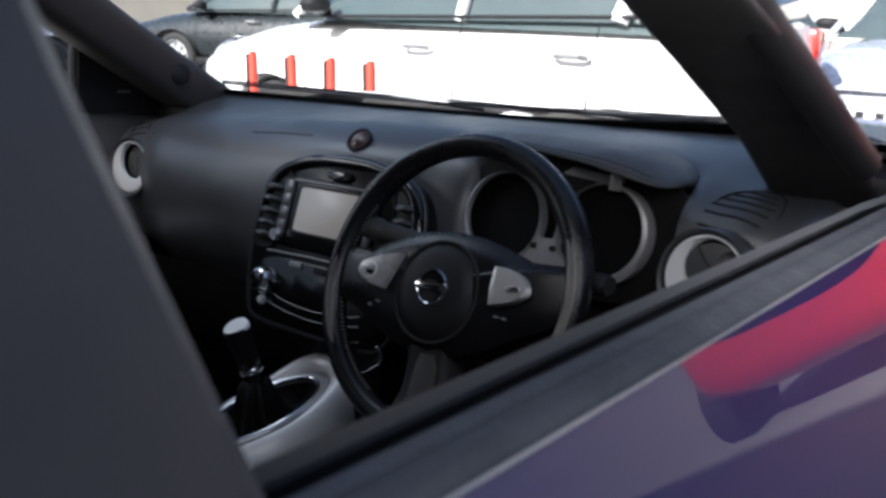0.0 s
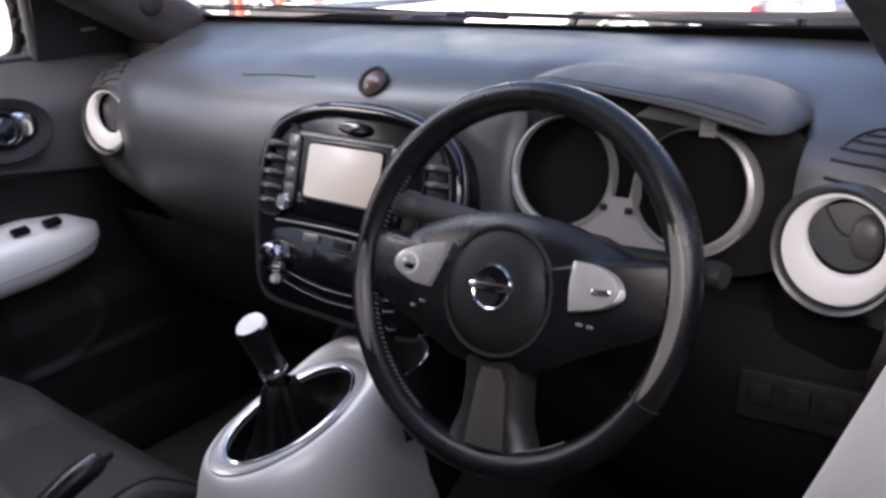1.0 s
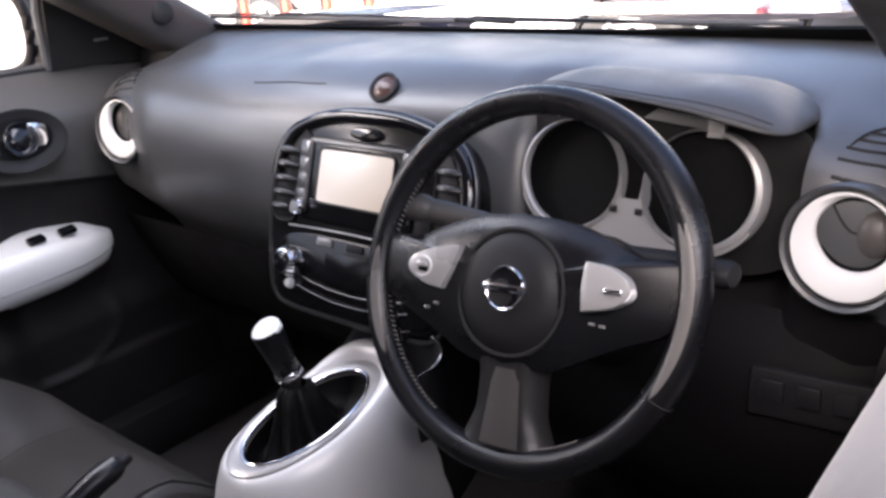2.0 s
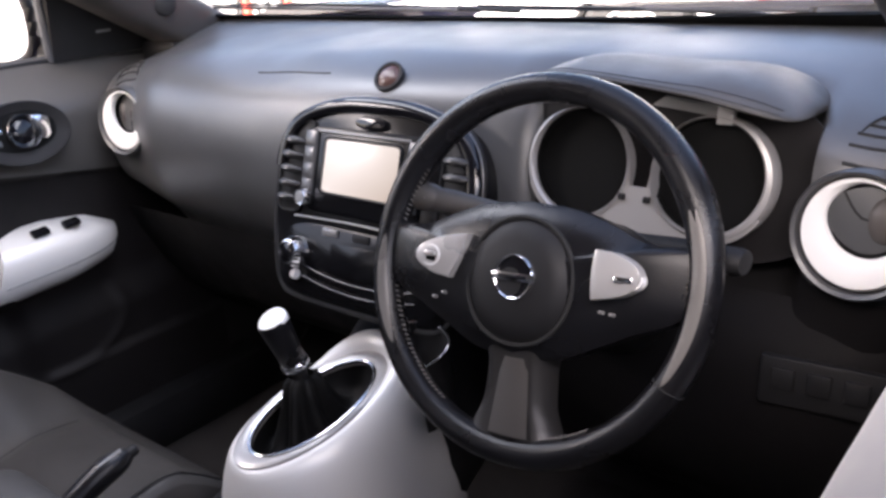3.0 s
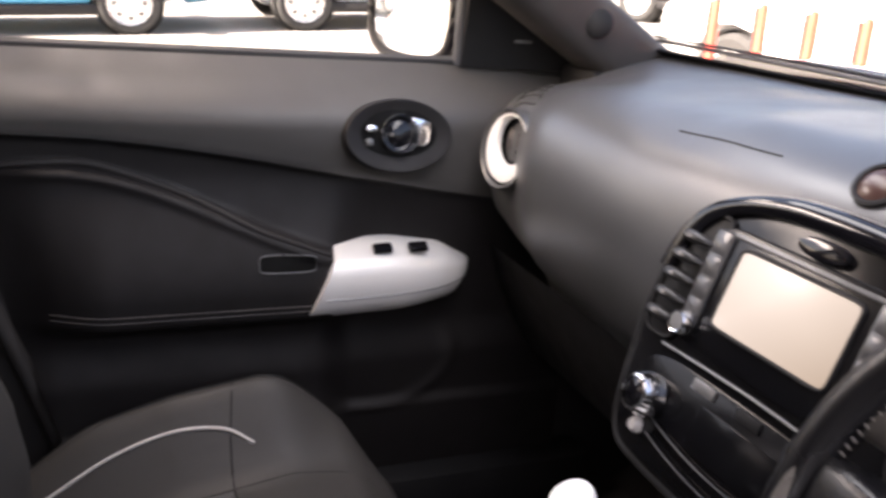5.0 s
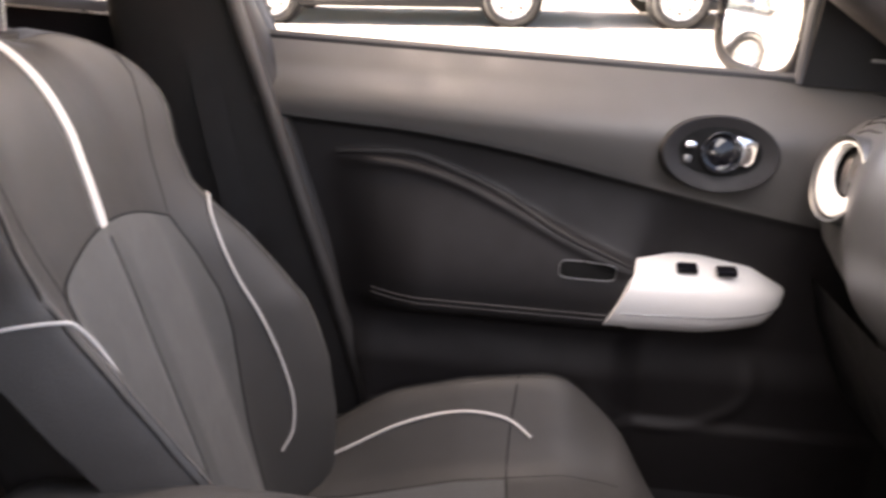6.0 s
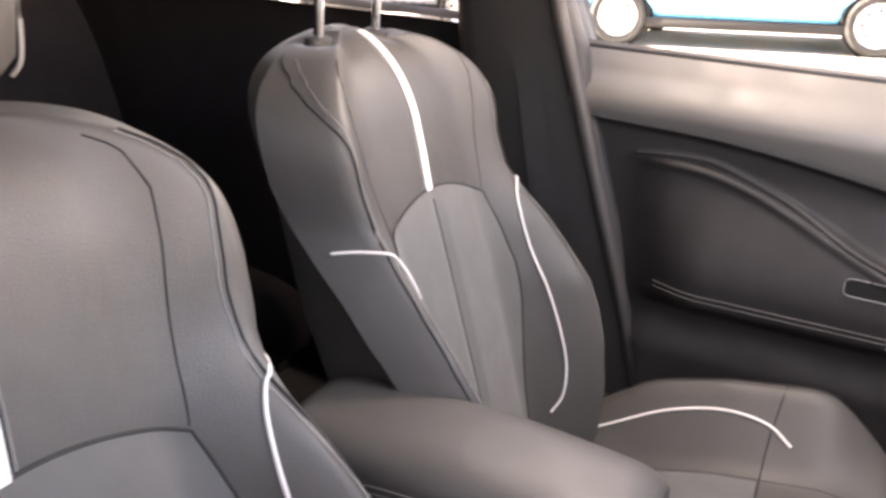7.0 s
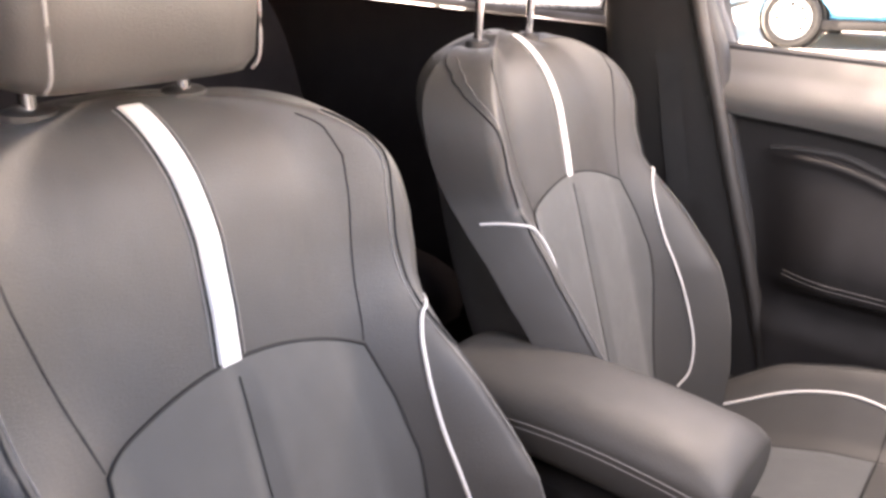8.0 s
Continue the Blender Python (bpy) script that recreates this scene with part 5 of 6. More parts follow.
    for y in (0.049, 0.106):
        part("window_switch", rbox((sx * 0.661, y, 0.7552), (0.018, 0.030, 0.010), 0.003, pose(0, 0, 0, 3, -sx * 18, 0)), GLOSS, o, "black window switch")
    part("armrest_line", tube([Vector((sx * (0.738 - 0.1045 * math.sqrt(max(0.02, 1 - max(0, (f - 0.45) / 0.56) ** 2))), -0.045 + 0.262 * f, 0.686 + 0.01 * f)) for f in np.linspace(0.02, 0.93, 20)], 0.0010, 5), SATIN, o)
    # pull cup behind it: a flat near-black patch stands in for the recess's shade
    ov = oval(0.040, 0.0115, 36, 5.0)
    rows = [[at(-0.094 + a * f, 0.740 + b * f, 0.0022) for a, b in ov + ov[:1]] for f in (0.02, 0.35, 0.7, 1.0)]
    pc = part("pull_cup", grid(rows), DIAL, d, "pull cup, a near-black patch for its shaded recess")
    part("cup_edge", tube([at(-0.094 + a * 1.03, 0.740 + b * 1.08, 0.002) for a, b in ov], 0.0009, 6, True), COLUMN_D, pc)
    # handle dish and chrome handle
    mo = facing((sx * 0.6825, 0.070, 0.921), (-sx, 0, 0.22), (0, 0, 1))
    dish = part("handle_dish", lathe([(0.092, -0.014), (0.091, 0.004), (0.087, 0.0105), (0.081, 0.0100), (0.066, 0.0050), (0.048, 0.0030), (0.0, 0.0026)], mo @ Matrix.Diagonal((0.93, 0.60, 1, 1)), 48), LINING, d, "oval handle dish with a raised rim")
    part("dish_floor", plate(oval(0.058, 0.034, 40, 2.2), 0.004, mo @ Matrix.Translation((0, 0.004, 0.0048))), DIAL, dish)
    fw = -sx        # towards the front of the car along the dish
    h = part("inner_handle", lathe([(0.0262, -0.002), (0.0266, 0.006), (0.0280, 0.0085), (0.0296, 0.006), (0.0300, -0.002)], mo @ Matrix.Translation((0, 0.003, 0.006)), 44), CHROME, dish, "thin round chrome ring")
    part("handle_core", lathe([(0.0, 0.008), (0.012, 0.0075), (0.021, 0.004), (0.0262, -0.001)], mo @ Matrix.Translation((0, 0.003, 0.005)), 32), GLOSS, h, "dark glossy core")
    lever_ = [(fw * x, y) for x, y in ((0.018, 0.026), (0.034, 0.026), (0.053, 0.021), (0.054, 0.010), (0.050, -0.010), (0.040, -0.018), (0.024, -0.016), (0.028, 0.002))]
    part("handle_lever", plate(lever_ if fw > 0 else lever_[::-1], 0.014, mo @ Matrix.Translation((0, 0.001, 0.019)) @ pose(0, 0, 0, 0, 14 * fw, 0), 0.004, seg=3), CHROME, h, "chrome pull lever")
    part("lock_button", rbox((0, 0, 0), (0.017, 0.011, 0.010), 0.004, mo @ Matrix.Translation((-fw * 0.044, 0.010, 0.009))), CHROME, h, "chrome lock button")
    part("lock_foot", rbox((0, 0, 0), (0.012, 0.012, 0.007), 0.003, mo @ Matrix.Translation((-fw * 0.046, -0.010, 0.007))), COLUMN_D, h)
    # satin ridge along the top of the padded insert
    ridge = [(-0.475, 0.872), (-0.44, 0.876), (-0.39, 0.878), (-0.351, 0.875), (-0.29, 0.856), (-0.225, 0.830), (-0.137, 0.787), (-0.07, 0.762), (-0.03, 0.748)]
    part("insert_ridge", tube([at(p.x, p.y, 0.003) for p in spline([(a, b, 0) for a, b in ridge], 40)], [0.0035 + 0.0035 * math.sin(math.pi * min(1, 0.08 + k / 40)) for k in range(40)], 10, squash=0.9), RIDGE, d, "raised satin ridge")
    # sill: inner wiper, slot, ribbed outer seal with a bright edge
    zs = 1.022
    xs_ = 0.757        # the slot
    part("inner_seal", tube([(sx * (xs_ - 0.004), y, zs) for y in np.linspace(-0.60, 0.40, 24)], 0.005, 8), BLACK, d)
    part("window_slot", rbox((sx * (xs_ + 0.006), -0.10, zs - 0.014), (0.014, 1.0, 0.01), 0.0), SEAM, d)
    seal = ((0.010, -0.016), (0.011, 0.0), (0.014, 0.004), (0.020, 0.003), (0.022, 0.0005), (0.024, 0.003), (0.033, 0.003), (0.040, -0.001), (0.042, -0.010))
    rows = [[(sx * (xs_ + a), y, zs + b) for a, b in seal] for y in np.linspace(-0.62, 0.42, 26)]
    part("outer_seal", grid(rows), SEALM, d, "grey ribbed rubber window seal", sharp=60)
    part("bright_edge", tube([(sx * (xs_ + 0.0425), y, zs - 0.0025) for y in np.linspace(-0.62, 0.42, 26)], 0.0009, 6), BRUSHED, d, "thin pale edge of the seal")

    # outer skin
    def skin(y, z):
        v = xs_ + 0.042 + (0.077 if sx < 0 else 0.090) * (1 - math.exp(-(zs - 0.004 - z) / 0.26)) - 0.05 * smooth(0.6, 0.2, z)
        return v - 0.03 * max(0, y) ** 2
    rows = [[(sx * skin(y, z), y, z) for y in np.linspace(-0.64, 0.46, 30)] for z in np.linspace(zs - 0.004, 0.26, 48)]
    part("outer_skin", grid(rows), BLUE, d, "glossy blue outer door skin")
    hx = skin(-0.5, 0.9)
    oh = part("outer_handle", tube(spline([(sx * (hx + 0.006), -0.56, 0.905), (sx * (hx + 0.045), -0.52, 0.908), (sx * (hx + 0.048), -0.42, 0.908), (sx * (hx + 0.006), -0.375, 0.905)], 14), 0.012, 10), BLUE, d)
    # window frame and mirror corner
    if sx < 0:
        fr = [(sx * 0.775, -0.598, 1.02), (sx * 0.745, -0.640, 1.13), (sx * 0.70, -0.672, 1.29), (sx * 0.655, -0.69, 1.405), (sx * 0.645, -0.50, 1.43), (sx * 0.640, -0.25, 1.425), (sx * 0.665, 0.02, 1.315), (sx * 0.70, 0.22, 1.195), (sx * 0.745, 0.42, 1.04)]
    else:
        fr = [(0.760, -0.598, 0.98), (0.745, -0.640, 1.11), (0.70, -0.672, 1.29), (0.655, -0.69, 1.405), (0.645, -0.60, 1.425), (0.650, -0.48, 1.405), (0.676, -0.27, 1.305), (0.705, -0.05, 1.195), (0.740, 0.20, 1.060)]
    pts = spline(fr[:4], 12) + spline(fr[3:], 26)[1:]
    part("window_frame", tube(pts, 0.017, 10), RUBBER if sx < 0 else PILLAR, d, "dark window frame")
    if sx < 0:
        part("divider_bar", tube([(sx * 0.752, 0.184, 1.02), (sx * 0.745, 0.180, 1.12), (sx * 0.715, 0.178, 1.215)], 0.0085, 8), RUBBER, d)
    if sx < 0:
        bm = bmesh.new()
        for off in (-0.010, 0.014):
            bm.faces.new([bm.verts.new((sx * (0.752 - 0.16 * (z - 1.02) + off), y, z)) for y, z in ((0.184, 1.018), (0.184, 1.215), (0.25, 1.175), (0.34, 1.115), (0.41, 1.055), (0.42, 1.018))])
        bmesh.ops.bridge_loops(bm, edges=[e for e in bm.edges if e.is_boundary])
        part("mirror_corner", bm, BLACK, d, "black mirror corner cover")
        part("corner_clip", rbox((sx * 0.738, 0.285, 1.062), (0.006, 0.032, 0.008), 0.002), SATIN, d)
    return d


pd = door(-1, "passenger_door", "dark door lining with silver armrest end and chrome handle, window shut")
dd = door(1, "driver_door", "blue door with dark lining, silver armrest end and lowered window")
rows = [[(-(0.763 - 0.26 * (z - 1.0) - 0.02 * (z - 1.0) ** 2), y, z) for y in np.linspace(-0.61 - 0.1 * (z - 1.02), min(0.18, 0.35 - 0.9 * (z - 1.02)), 12)] for z in np.linspace(1.0, 1.42, 12)]
g = part("window_glass", grid(rows), GLASS, pd, "clear side window")
g.visible_shadow = False


def door_mirror(sx, parent):
    """Outside mirror: shell, rim, glass on a short arm."""
    c = Vector((sx * (0.965 if sx > 0 else 0.990), 0.185, 1.085))
    m = facing(c, (-sx * 0.22, -1, 0.02))
    rings = []
    for f in np.linspace(0, 1, 9):
        s_ = math.sqrt(max(0.03, 1 - (f / 1.02) ** 2.4))
        rings.append([m @ Vector((x * s_, y * s_, -0.085 * f)) for x, y in oval(0.142, 0.088, 32, 3.0)])
    o = part("mirror_shell", loft(rings), BLUE if sx > 0 else BLACK, parent, "door mirror housing")
    part("mirror_rim", tube([m @ Vector((x, y, 0.0)) for x, y in oval(0.138, 0.084, 40, 3.0)], 0.011, 10, True), BLACK, o)
    part("mirror_glass", plate(oval(0.132, 0.079, 36, 3.0), 0.003, m @ Matrix.Translation((0, 0, 0.002))), MIRROR, o, "mirror glass")
    part("mirror_arm", tube([(sx * 0.77, 0.27, 1.035), (sx * 0.82, 0.255, 1.03), (sx * 0.88, 0.235, 1.035)], [0.035, 0.028, 0.03], 12, squash=0.6), BLACK, o)


door_mirror(-1, pd)
door_mirror(1, dd)

# ---- front seats ----
def seat(cx, dy, name, label, head_lift, stripe=1.0, full=0.0, hollow=0.017, group="front seats"):
    """A front seat; cx its middle, dy how far it is slid forwards, full how much fuller its shoulders are."""
    s = thing(name, label, "car seat", (cx, -0.35 + dy, 0.28), group=group)
    ZS = (0.40, 0.45, 0.65, 0.847, 0.95)
    YS = (-0.515, -0.532, -0.600, -0.668, -0.705)
    WZ = (0.38, 0.45, 0.55, 0.65, 0.74, 0.80, 0.85, 0.90, 0.95)
    WW = (0.236, 0.240, 0.247, 0.252, 0.252, 0.246, 0.238, 0.248, 0.252)
    BZ = (0.38, 0.45, 0.52, 0.60, 0.65, 0.69, 0.725, 0.78, 0.82, 0.85, 0.90, 0.95)
    BB = (0.075, 0.100, 0.125, 0.138, 0.138, 0.134, 0.115, 0.083, 0.052, 0.034, 0.036, 0.042)
    Z0, YC = 0.93, -0.775        # where the dome of the top begins, and its middle

    def dome(z):
        """How far the backrest has drawn in at z: 1 below the dome, towards 0 at its top."""
        return 1.0 if z < Z0 else max(0.02, 1 - min(1.0, (z - Z0) / 0.123) ** (2.6 + 50 * full)) ** 0.4545

    def wid(z):
        """Half width of the backrest at z, rounding off at the top."""
        return (lerp(WZ, WW, min(z, Z0)) + 1.4 * full * smooth(0.80, 0.90, z)) * dome(z)

    def drawn(y, z):
        """A depth at the foot of the dome, carried up to z."""
        return y if z < Z0 else YC - 0.35 * (z - Z0) + (y - YC) * dome(z)

    def front(u, z):
        """y of the backrest's front: flat middle, wings curving forwards."""
        a, zf = abs(u) / wid(z), min(z, Z0)
        bol = smooth(0.46, 0.90, a) * lerp(BZ, BB, zf - full) - 0.010 * a * a * smooth(0.82, 0.9, zf)
        return drawn(lerp(ZS, YS, zf) + bol - 1.1 * max(0.0, a - 0.84) ** 1.35, z)

    def P(u, z, lift=0.0):
        e = 0.004
        n = Vector((-(front(u + e, z) - front(u - e, z)) / (2 * e), 1, -(front(u, z + e) - front(u, z - e)) / (2 * e))).normalized()
        return Vector((cx + u, front(u, z) + dy, z)) + n * lift

    def back(z):
        """y of the backrest's rear at z."""
        return drawn(lerp(ZS, YS, min(z, Z0)) - lerp((0.38, 0.7, 0.9, 0.93), (0.12, 0.15, 0.155, 0.154), z), z)

    def flank(z, f):
        """A point of the right flank: f from 0 at its front edge to 1 at the rear."""
        w = wid(z)
        return Vector((w * lerp((0, 0.06, 0.12, 0.2, 0.4, 0.7, 1), (1.0, 0.965, 0.91, 0.845, 0.775, 0.735, 0.68), f), front(w, z) + (back(z) + 0.02 - front(w, z)) * f, z))

    # backrest: closed skin, front and back
    yt, px = -0.800 + dy, cx + 0.008        # the headrest's posts
    rings = []
    for z in list(np.linspace(0.38, 0.93, 38)) + [Z0 + 0.1229 * math.sin(k) for k in np.linspace(0.06, math.pi / 2, 26)]:
        w = wid(z)
        fr = [Vector((cx + w * k, front(w * k, z) + dy, z)) for k in np.sin(np.linspace(-math.pi / 2, math.pi / 2, 41))]
        side = [flank(z, f) for f in (0.06, 0.14, 0.25, 0.4, 0.55, 0.7, 0.85, 1.0)]
        bk = [Vector((cx + w * 0.67 * k, back(z) + 0.016 * k ** 4 + dy, z)) for k in np.linspace(1, -1, 11)]
        ring = fr + [p + Vector((cx, dy, 0)) for p in side] + bk + [Vector((cx - p.x, p.y + dy, p.z)) for p in side[::-1]]
        for p in ring:
            # hollows round the headrest guides
            p.z -= sum(hollow * math.exp(-(((p.x - px - e) / 0.034) ** 2 + ((p.y - yt) / 0.030) ** 2)) for e in (-0.072, 0.072)) * smooth(0.99, 1.02, p.z)
        rings.append(ring)
    part("backrest", loft(rings), LEATHER, s, "dark grey leather backrest", sharp=75)
    # cloth centre panel
    rows = []
    for f in np.linspace(0, 1, 34):
        row = []
        for g in np.linspace(-1, 1, 33):
            z = 0.41 + (0.855 - 0.033 * abs(g) ** 2.0 - 0.41) * f
            w = lerp((0.41, 0.52, 0.66, 0.72, 0.77, 0.80, 0.825, 0.855), (0.122, 0.132, 0.150, 0.154, 0.150, 0.144, 0.138, 0.132), z)
            puff = 0.0075 * (1 - abs(g) ** 8) * (1 - f ** 14) - 0.008 * math.exp(-((g - 0.03) / 0.05) ** 2) * (1 - f ** 12)
            row.append(P(w * g, z, 0.0015 + puff))
        rows.append(row)
    part("centre_panel", grid(rows), CLOTH, s, "grey cloth centre panel", sharp=75)
    edge = [r[0] for r in rows] + rows[-1] + [r[-1] for r in rows[::-1]]
    part("panel_seam", tube(edge, 0.0016, 6), SEAM, s)
    part("panel_crease", tube([r[16].lerp(r[17], 0.5) + Vector((0, 0.0004, 0)) for r in rows[4:33]], 0.0010, 5), SEAM, s)
    for k in (-1, 1):
        # side seams of the shoulder pad
        pts = [P(k * lerp((0.825, 0.866, 0.902, 0.948, 0.99, 1.02, 1.045), (0.139, 0.149, 0.157, 0.167, 0.172, 0.160, 0.110), z), z, 0.0) for z in np.linspace(0.825, 1.030, 32)]
        part("shoulder_seam", tube(pts, 0.0011, 5), SEAM, s)
        # twin seam along the front edge of the flank
        for a_, r_, mat_ in ((0.0, 0.0013, SEAM), (-0.006, 0.0006, THREAD)):
            pts = [P(k * min(a_ + lerp((0.43, 0.69, 0.72, 0.775, 0.81, 0.847, 0.909, 0.957, 0.975, 0.99, 1.005, 1.02, 1.03), (0.215, 0.223, 0.222, 0.217, 0.210, 0.202, 0.205, 0.212, 0.216, 0.214, 0.205, 0.187, 0.168), z), (0.985 + a_) * wid(z)), z, 0.0003) for z in list(np.linspace(0.43, 0.98, 56)) + list(np.linspace(0.985, 1.030, 12))]
            part("bolster_seam", tube(pts, r_, 5), mat_, s)
        # white piping: across the flank, then down the inside of the wing
        run = [P(k * a_ * wid(0.833 + full), z + full, 0.0012) for a_, z in ((0.965, 0.829), (0.945, 0.831), (0.92, 0.833), (0.885, 0.834))]
        run += [P(k * u, z + full * smooth(0.60, 0.80, z), 0.0015) for u, z in ((0.204, 0.8325), (0.197, 0.828), (0.1895, 0.819), (0.182, 0.806), (0.1765, 0.788), (0.173, 0.765), (0.171, 0.73), (0.171, 0.69), (0.173, 0.65), (0.173, 0.60), (0.172, 0.554), (0.165, 0.51), (0.153, 0.482))]
        part("piping", tube(spline(run, 90), 0.0021, 8), WHITE, s, "white piping")
    # pale stripe down the middle of the shoulder pad, with a stitched edge
    zs_ = list(np.linspace(0.853, 1.02, 26)) + list(np.linspace(1.023, 1.0475, 14))
    mid = lambda z: lerp((0.85, 0.895, 0.95, 1.0, 1.055), (0.008, 0.001, -0.004, -0.001, 0.006), z)
    rows = [[P(u * stripe + mid(z), z, 0.0030 if abs(u) < 0.0105 else 0.0006) for u in (-0.0128, -0.0118, -0.0100, 0, 0.0100, 0.0118, 0.0128)] for z in zs_]
    part("stripe", grid(rows), WHITE, s, "white leather stripe")
    for k in (-1, 1):
        part("stripe_seam", tube([r[0 if k < 0 else -1] for r in rows], 0.0012, 5), SEAM, s)
        part("stripe_stitch", tube([P((k * 0.0158) * stripe + mid(z), z, 0.0003) for z in zs_], 0.0007, 5), THREAD, s)
    # headrest
    head = part("headrest", loft([[Vector((px - 0.004 + a, yt + 0.012 + b + 0.16 * (z - 1.1) * -0.4, z + head_lift)) for a, b in oval(w, t, 40, 4.5)] for z, w, t in ((1.098, 0.088, 0.030), (1.102, 0.102, 0.046), (1.115, 0.110, 0.056), (1.16, 0.114, 0.062), (1.22, 0.113, 0.060), (1.26, 0.107, 0.050), (1.28, 0.10, 0.036), (1.286, 0.06, 0.02))]), LEATHER, s, "dark leather headrest", sharp=75)
    for k in (-1, 1):
        part("headrest_piping", tube(spline([Vector((px - 0.004 + k * 0.095, yt + 0.0125 + t * 0.955 + 0.16 * (z - 1.1) * -0.4, z + head_lift)) for z, t in ((1.104, 0.047), (1.115, 0.0575), (1.14, 0.0615), (1.18, 0.0635), (1.22, 0.0620), (1.262, 0.051))], 16), 0.0014, 6), THREAD, head)
        part("post", tube([(px + k * 0.072, yt - 0.002, 1.00), (px + k * 0.072, yt - 0.004, 1.14 + head_lift)], 0.0066, 14), CHROME, s, "chrome headrest post")
        part("post_guide", lathe([(0.0, 0.007), (0.010, 0.007), (0.0125, 0.005), (0.0135, -0.006)], facing((px + k * 0.072, yt - 0.003, 1.049 - 0.60 * hollow), (0, 0.12, 1)) @ Matrix.Diagonal((1.75, 1.15, 1, 1)), 26), PILLAR, s, "oval plastic post guide")
    # cushion
    YF, YB = 0.045 + dy, -0.56 + dy

    def top(u, y):
        f = (y - YB) / (YF - YB)
        z = lerp((0, 0.25, 0.5, 0.75, 0.9, 1.0), (0.385, 0.410, 0.455, 0.480, 0.470, 0.42), f)
        a = abs(u) / 0.27
        z += (0.095 * smooth(0.58, 0.95, a) + 0.018 * smooth(0.84, 1.0, a)) * smooth(-0.05, 0.35, f) * smooth(1.03, 0.68, f)
        return z - 0.9 * max(0, a - 0.95) ** 1.5

    def half(y):
        f = (y - YB) / (YF - YB)
        return 0.275 * (1 - 0.30 * smooth(0.80, 1.02, f) ** 2)

    rings = []
    for y in np.linspace(YB, YF, 40):
        w = half(y)
        f = (y - YB) / (YF - YB)
        lo = lerp((0, 0.85, 1), (0.30, 0.31, 0.37), f)
        fr = [Vector((cx + w * k, y, top(k * 0.275, y))) for k in np.sin(np.linspace(-math.pi / 2, math.pi / 2, 31))]
        rings.append(fr + [Vector((cx + w * 0.97, y, lo + 0.05)), Vector((cx + w * 0.85, y, lo)), Vector((cx - w * 0.85, y, lo)), Vector((cx - w * 0.97, y, lo + 0.05))])
    cu = part("cushion", loft(rings), LEATHER, s, "dark grey leather seat cushion", sharp=75)

    def Q(u, y, lift=0.001):
        return Vector((cx + u * half(y) / 0.275, y, top(u, y) + lift))

    rows = [[Q(u, y, 0.001 + 0.004 * (1 - abs(u / 0.155) ** 6)) for u in np.linspace(-0.155, 0.155, 17)] for y in np.linspace(-0.52 + dy, -0.19 + dy, 18)]
    part("cushion_panel", grid(rows), CLOTH, s, "grey cloth cushion panel", sharp=75)
    part("front_seam", tube([Q(u, -0.187 + dy + 0.16 * max(0, abs(u) - 0.2)) for u in np.linspace(-0.262, 0.262, 30)], 0.0013, 6), SEAM, s)
    for k in (-1, 1):
        part("cushion_seam", tube([Q(k * 0.160, y, 0.0003) for y in np.linspace(-0.53 + dy, -0.03 + dy, 26)], 0.0010, 5), SEAM, s)
        part("bolster_edge", tube([Q(k * 0.262, y, 0.001) for y in np.linspace(-0.5 + dy, -0.03 + dy, 26)], 0.0014, 5), SEAM, s)
        pts = [Q(k * u, y + dy, 0.0015) for u, y in ((0.205, -0.50), (0.215, -0.42), (0.222, -0.35), (0.226, -0.29), (0.224, -0.24), (0.216, -0.19), (0.200, -0.155))]
        part("cushion_piping", tube(spline(pts, 30), 0.0025, 8), WHITE, s, "white piping")
    # base, recliner cover and rails
    part("base_cover", rbox((cx, -0.27 + dy, 0.34), (0.50, 0.46, 0.08), 0.02), BLACK, s)
    for k in (-1, 1):
        part("rail", rbox((cx + k * 0.19, -0.28, 0.275), (0.05, 0.56, 0.05), 0.006), BLACK, s)
        part("recliner_cover", rbox((cx + k * 0.285, -0.50 + dy, 0.40), (0.03, 0.15, 0.13), 0.014), BLACK, s)
    return s


seat(-0.360, 0.0, "passenger_seat", "dark leather and cloth front seat with white piping, headrest raised", 0.085, 0.72)
seat(0.362, 0.071, "driver_seat", "dark leather and cloth front seat with piping, headrest low", -0.028, full=0.014, hollow=0.003)

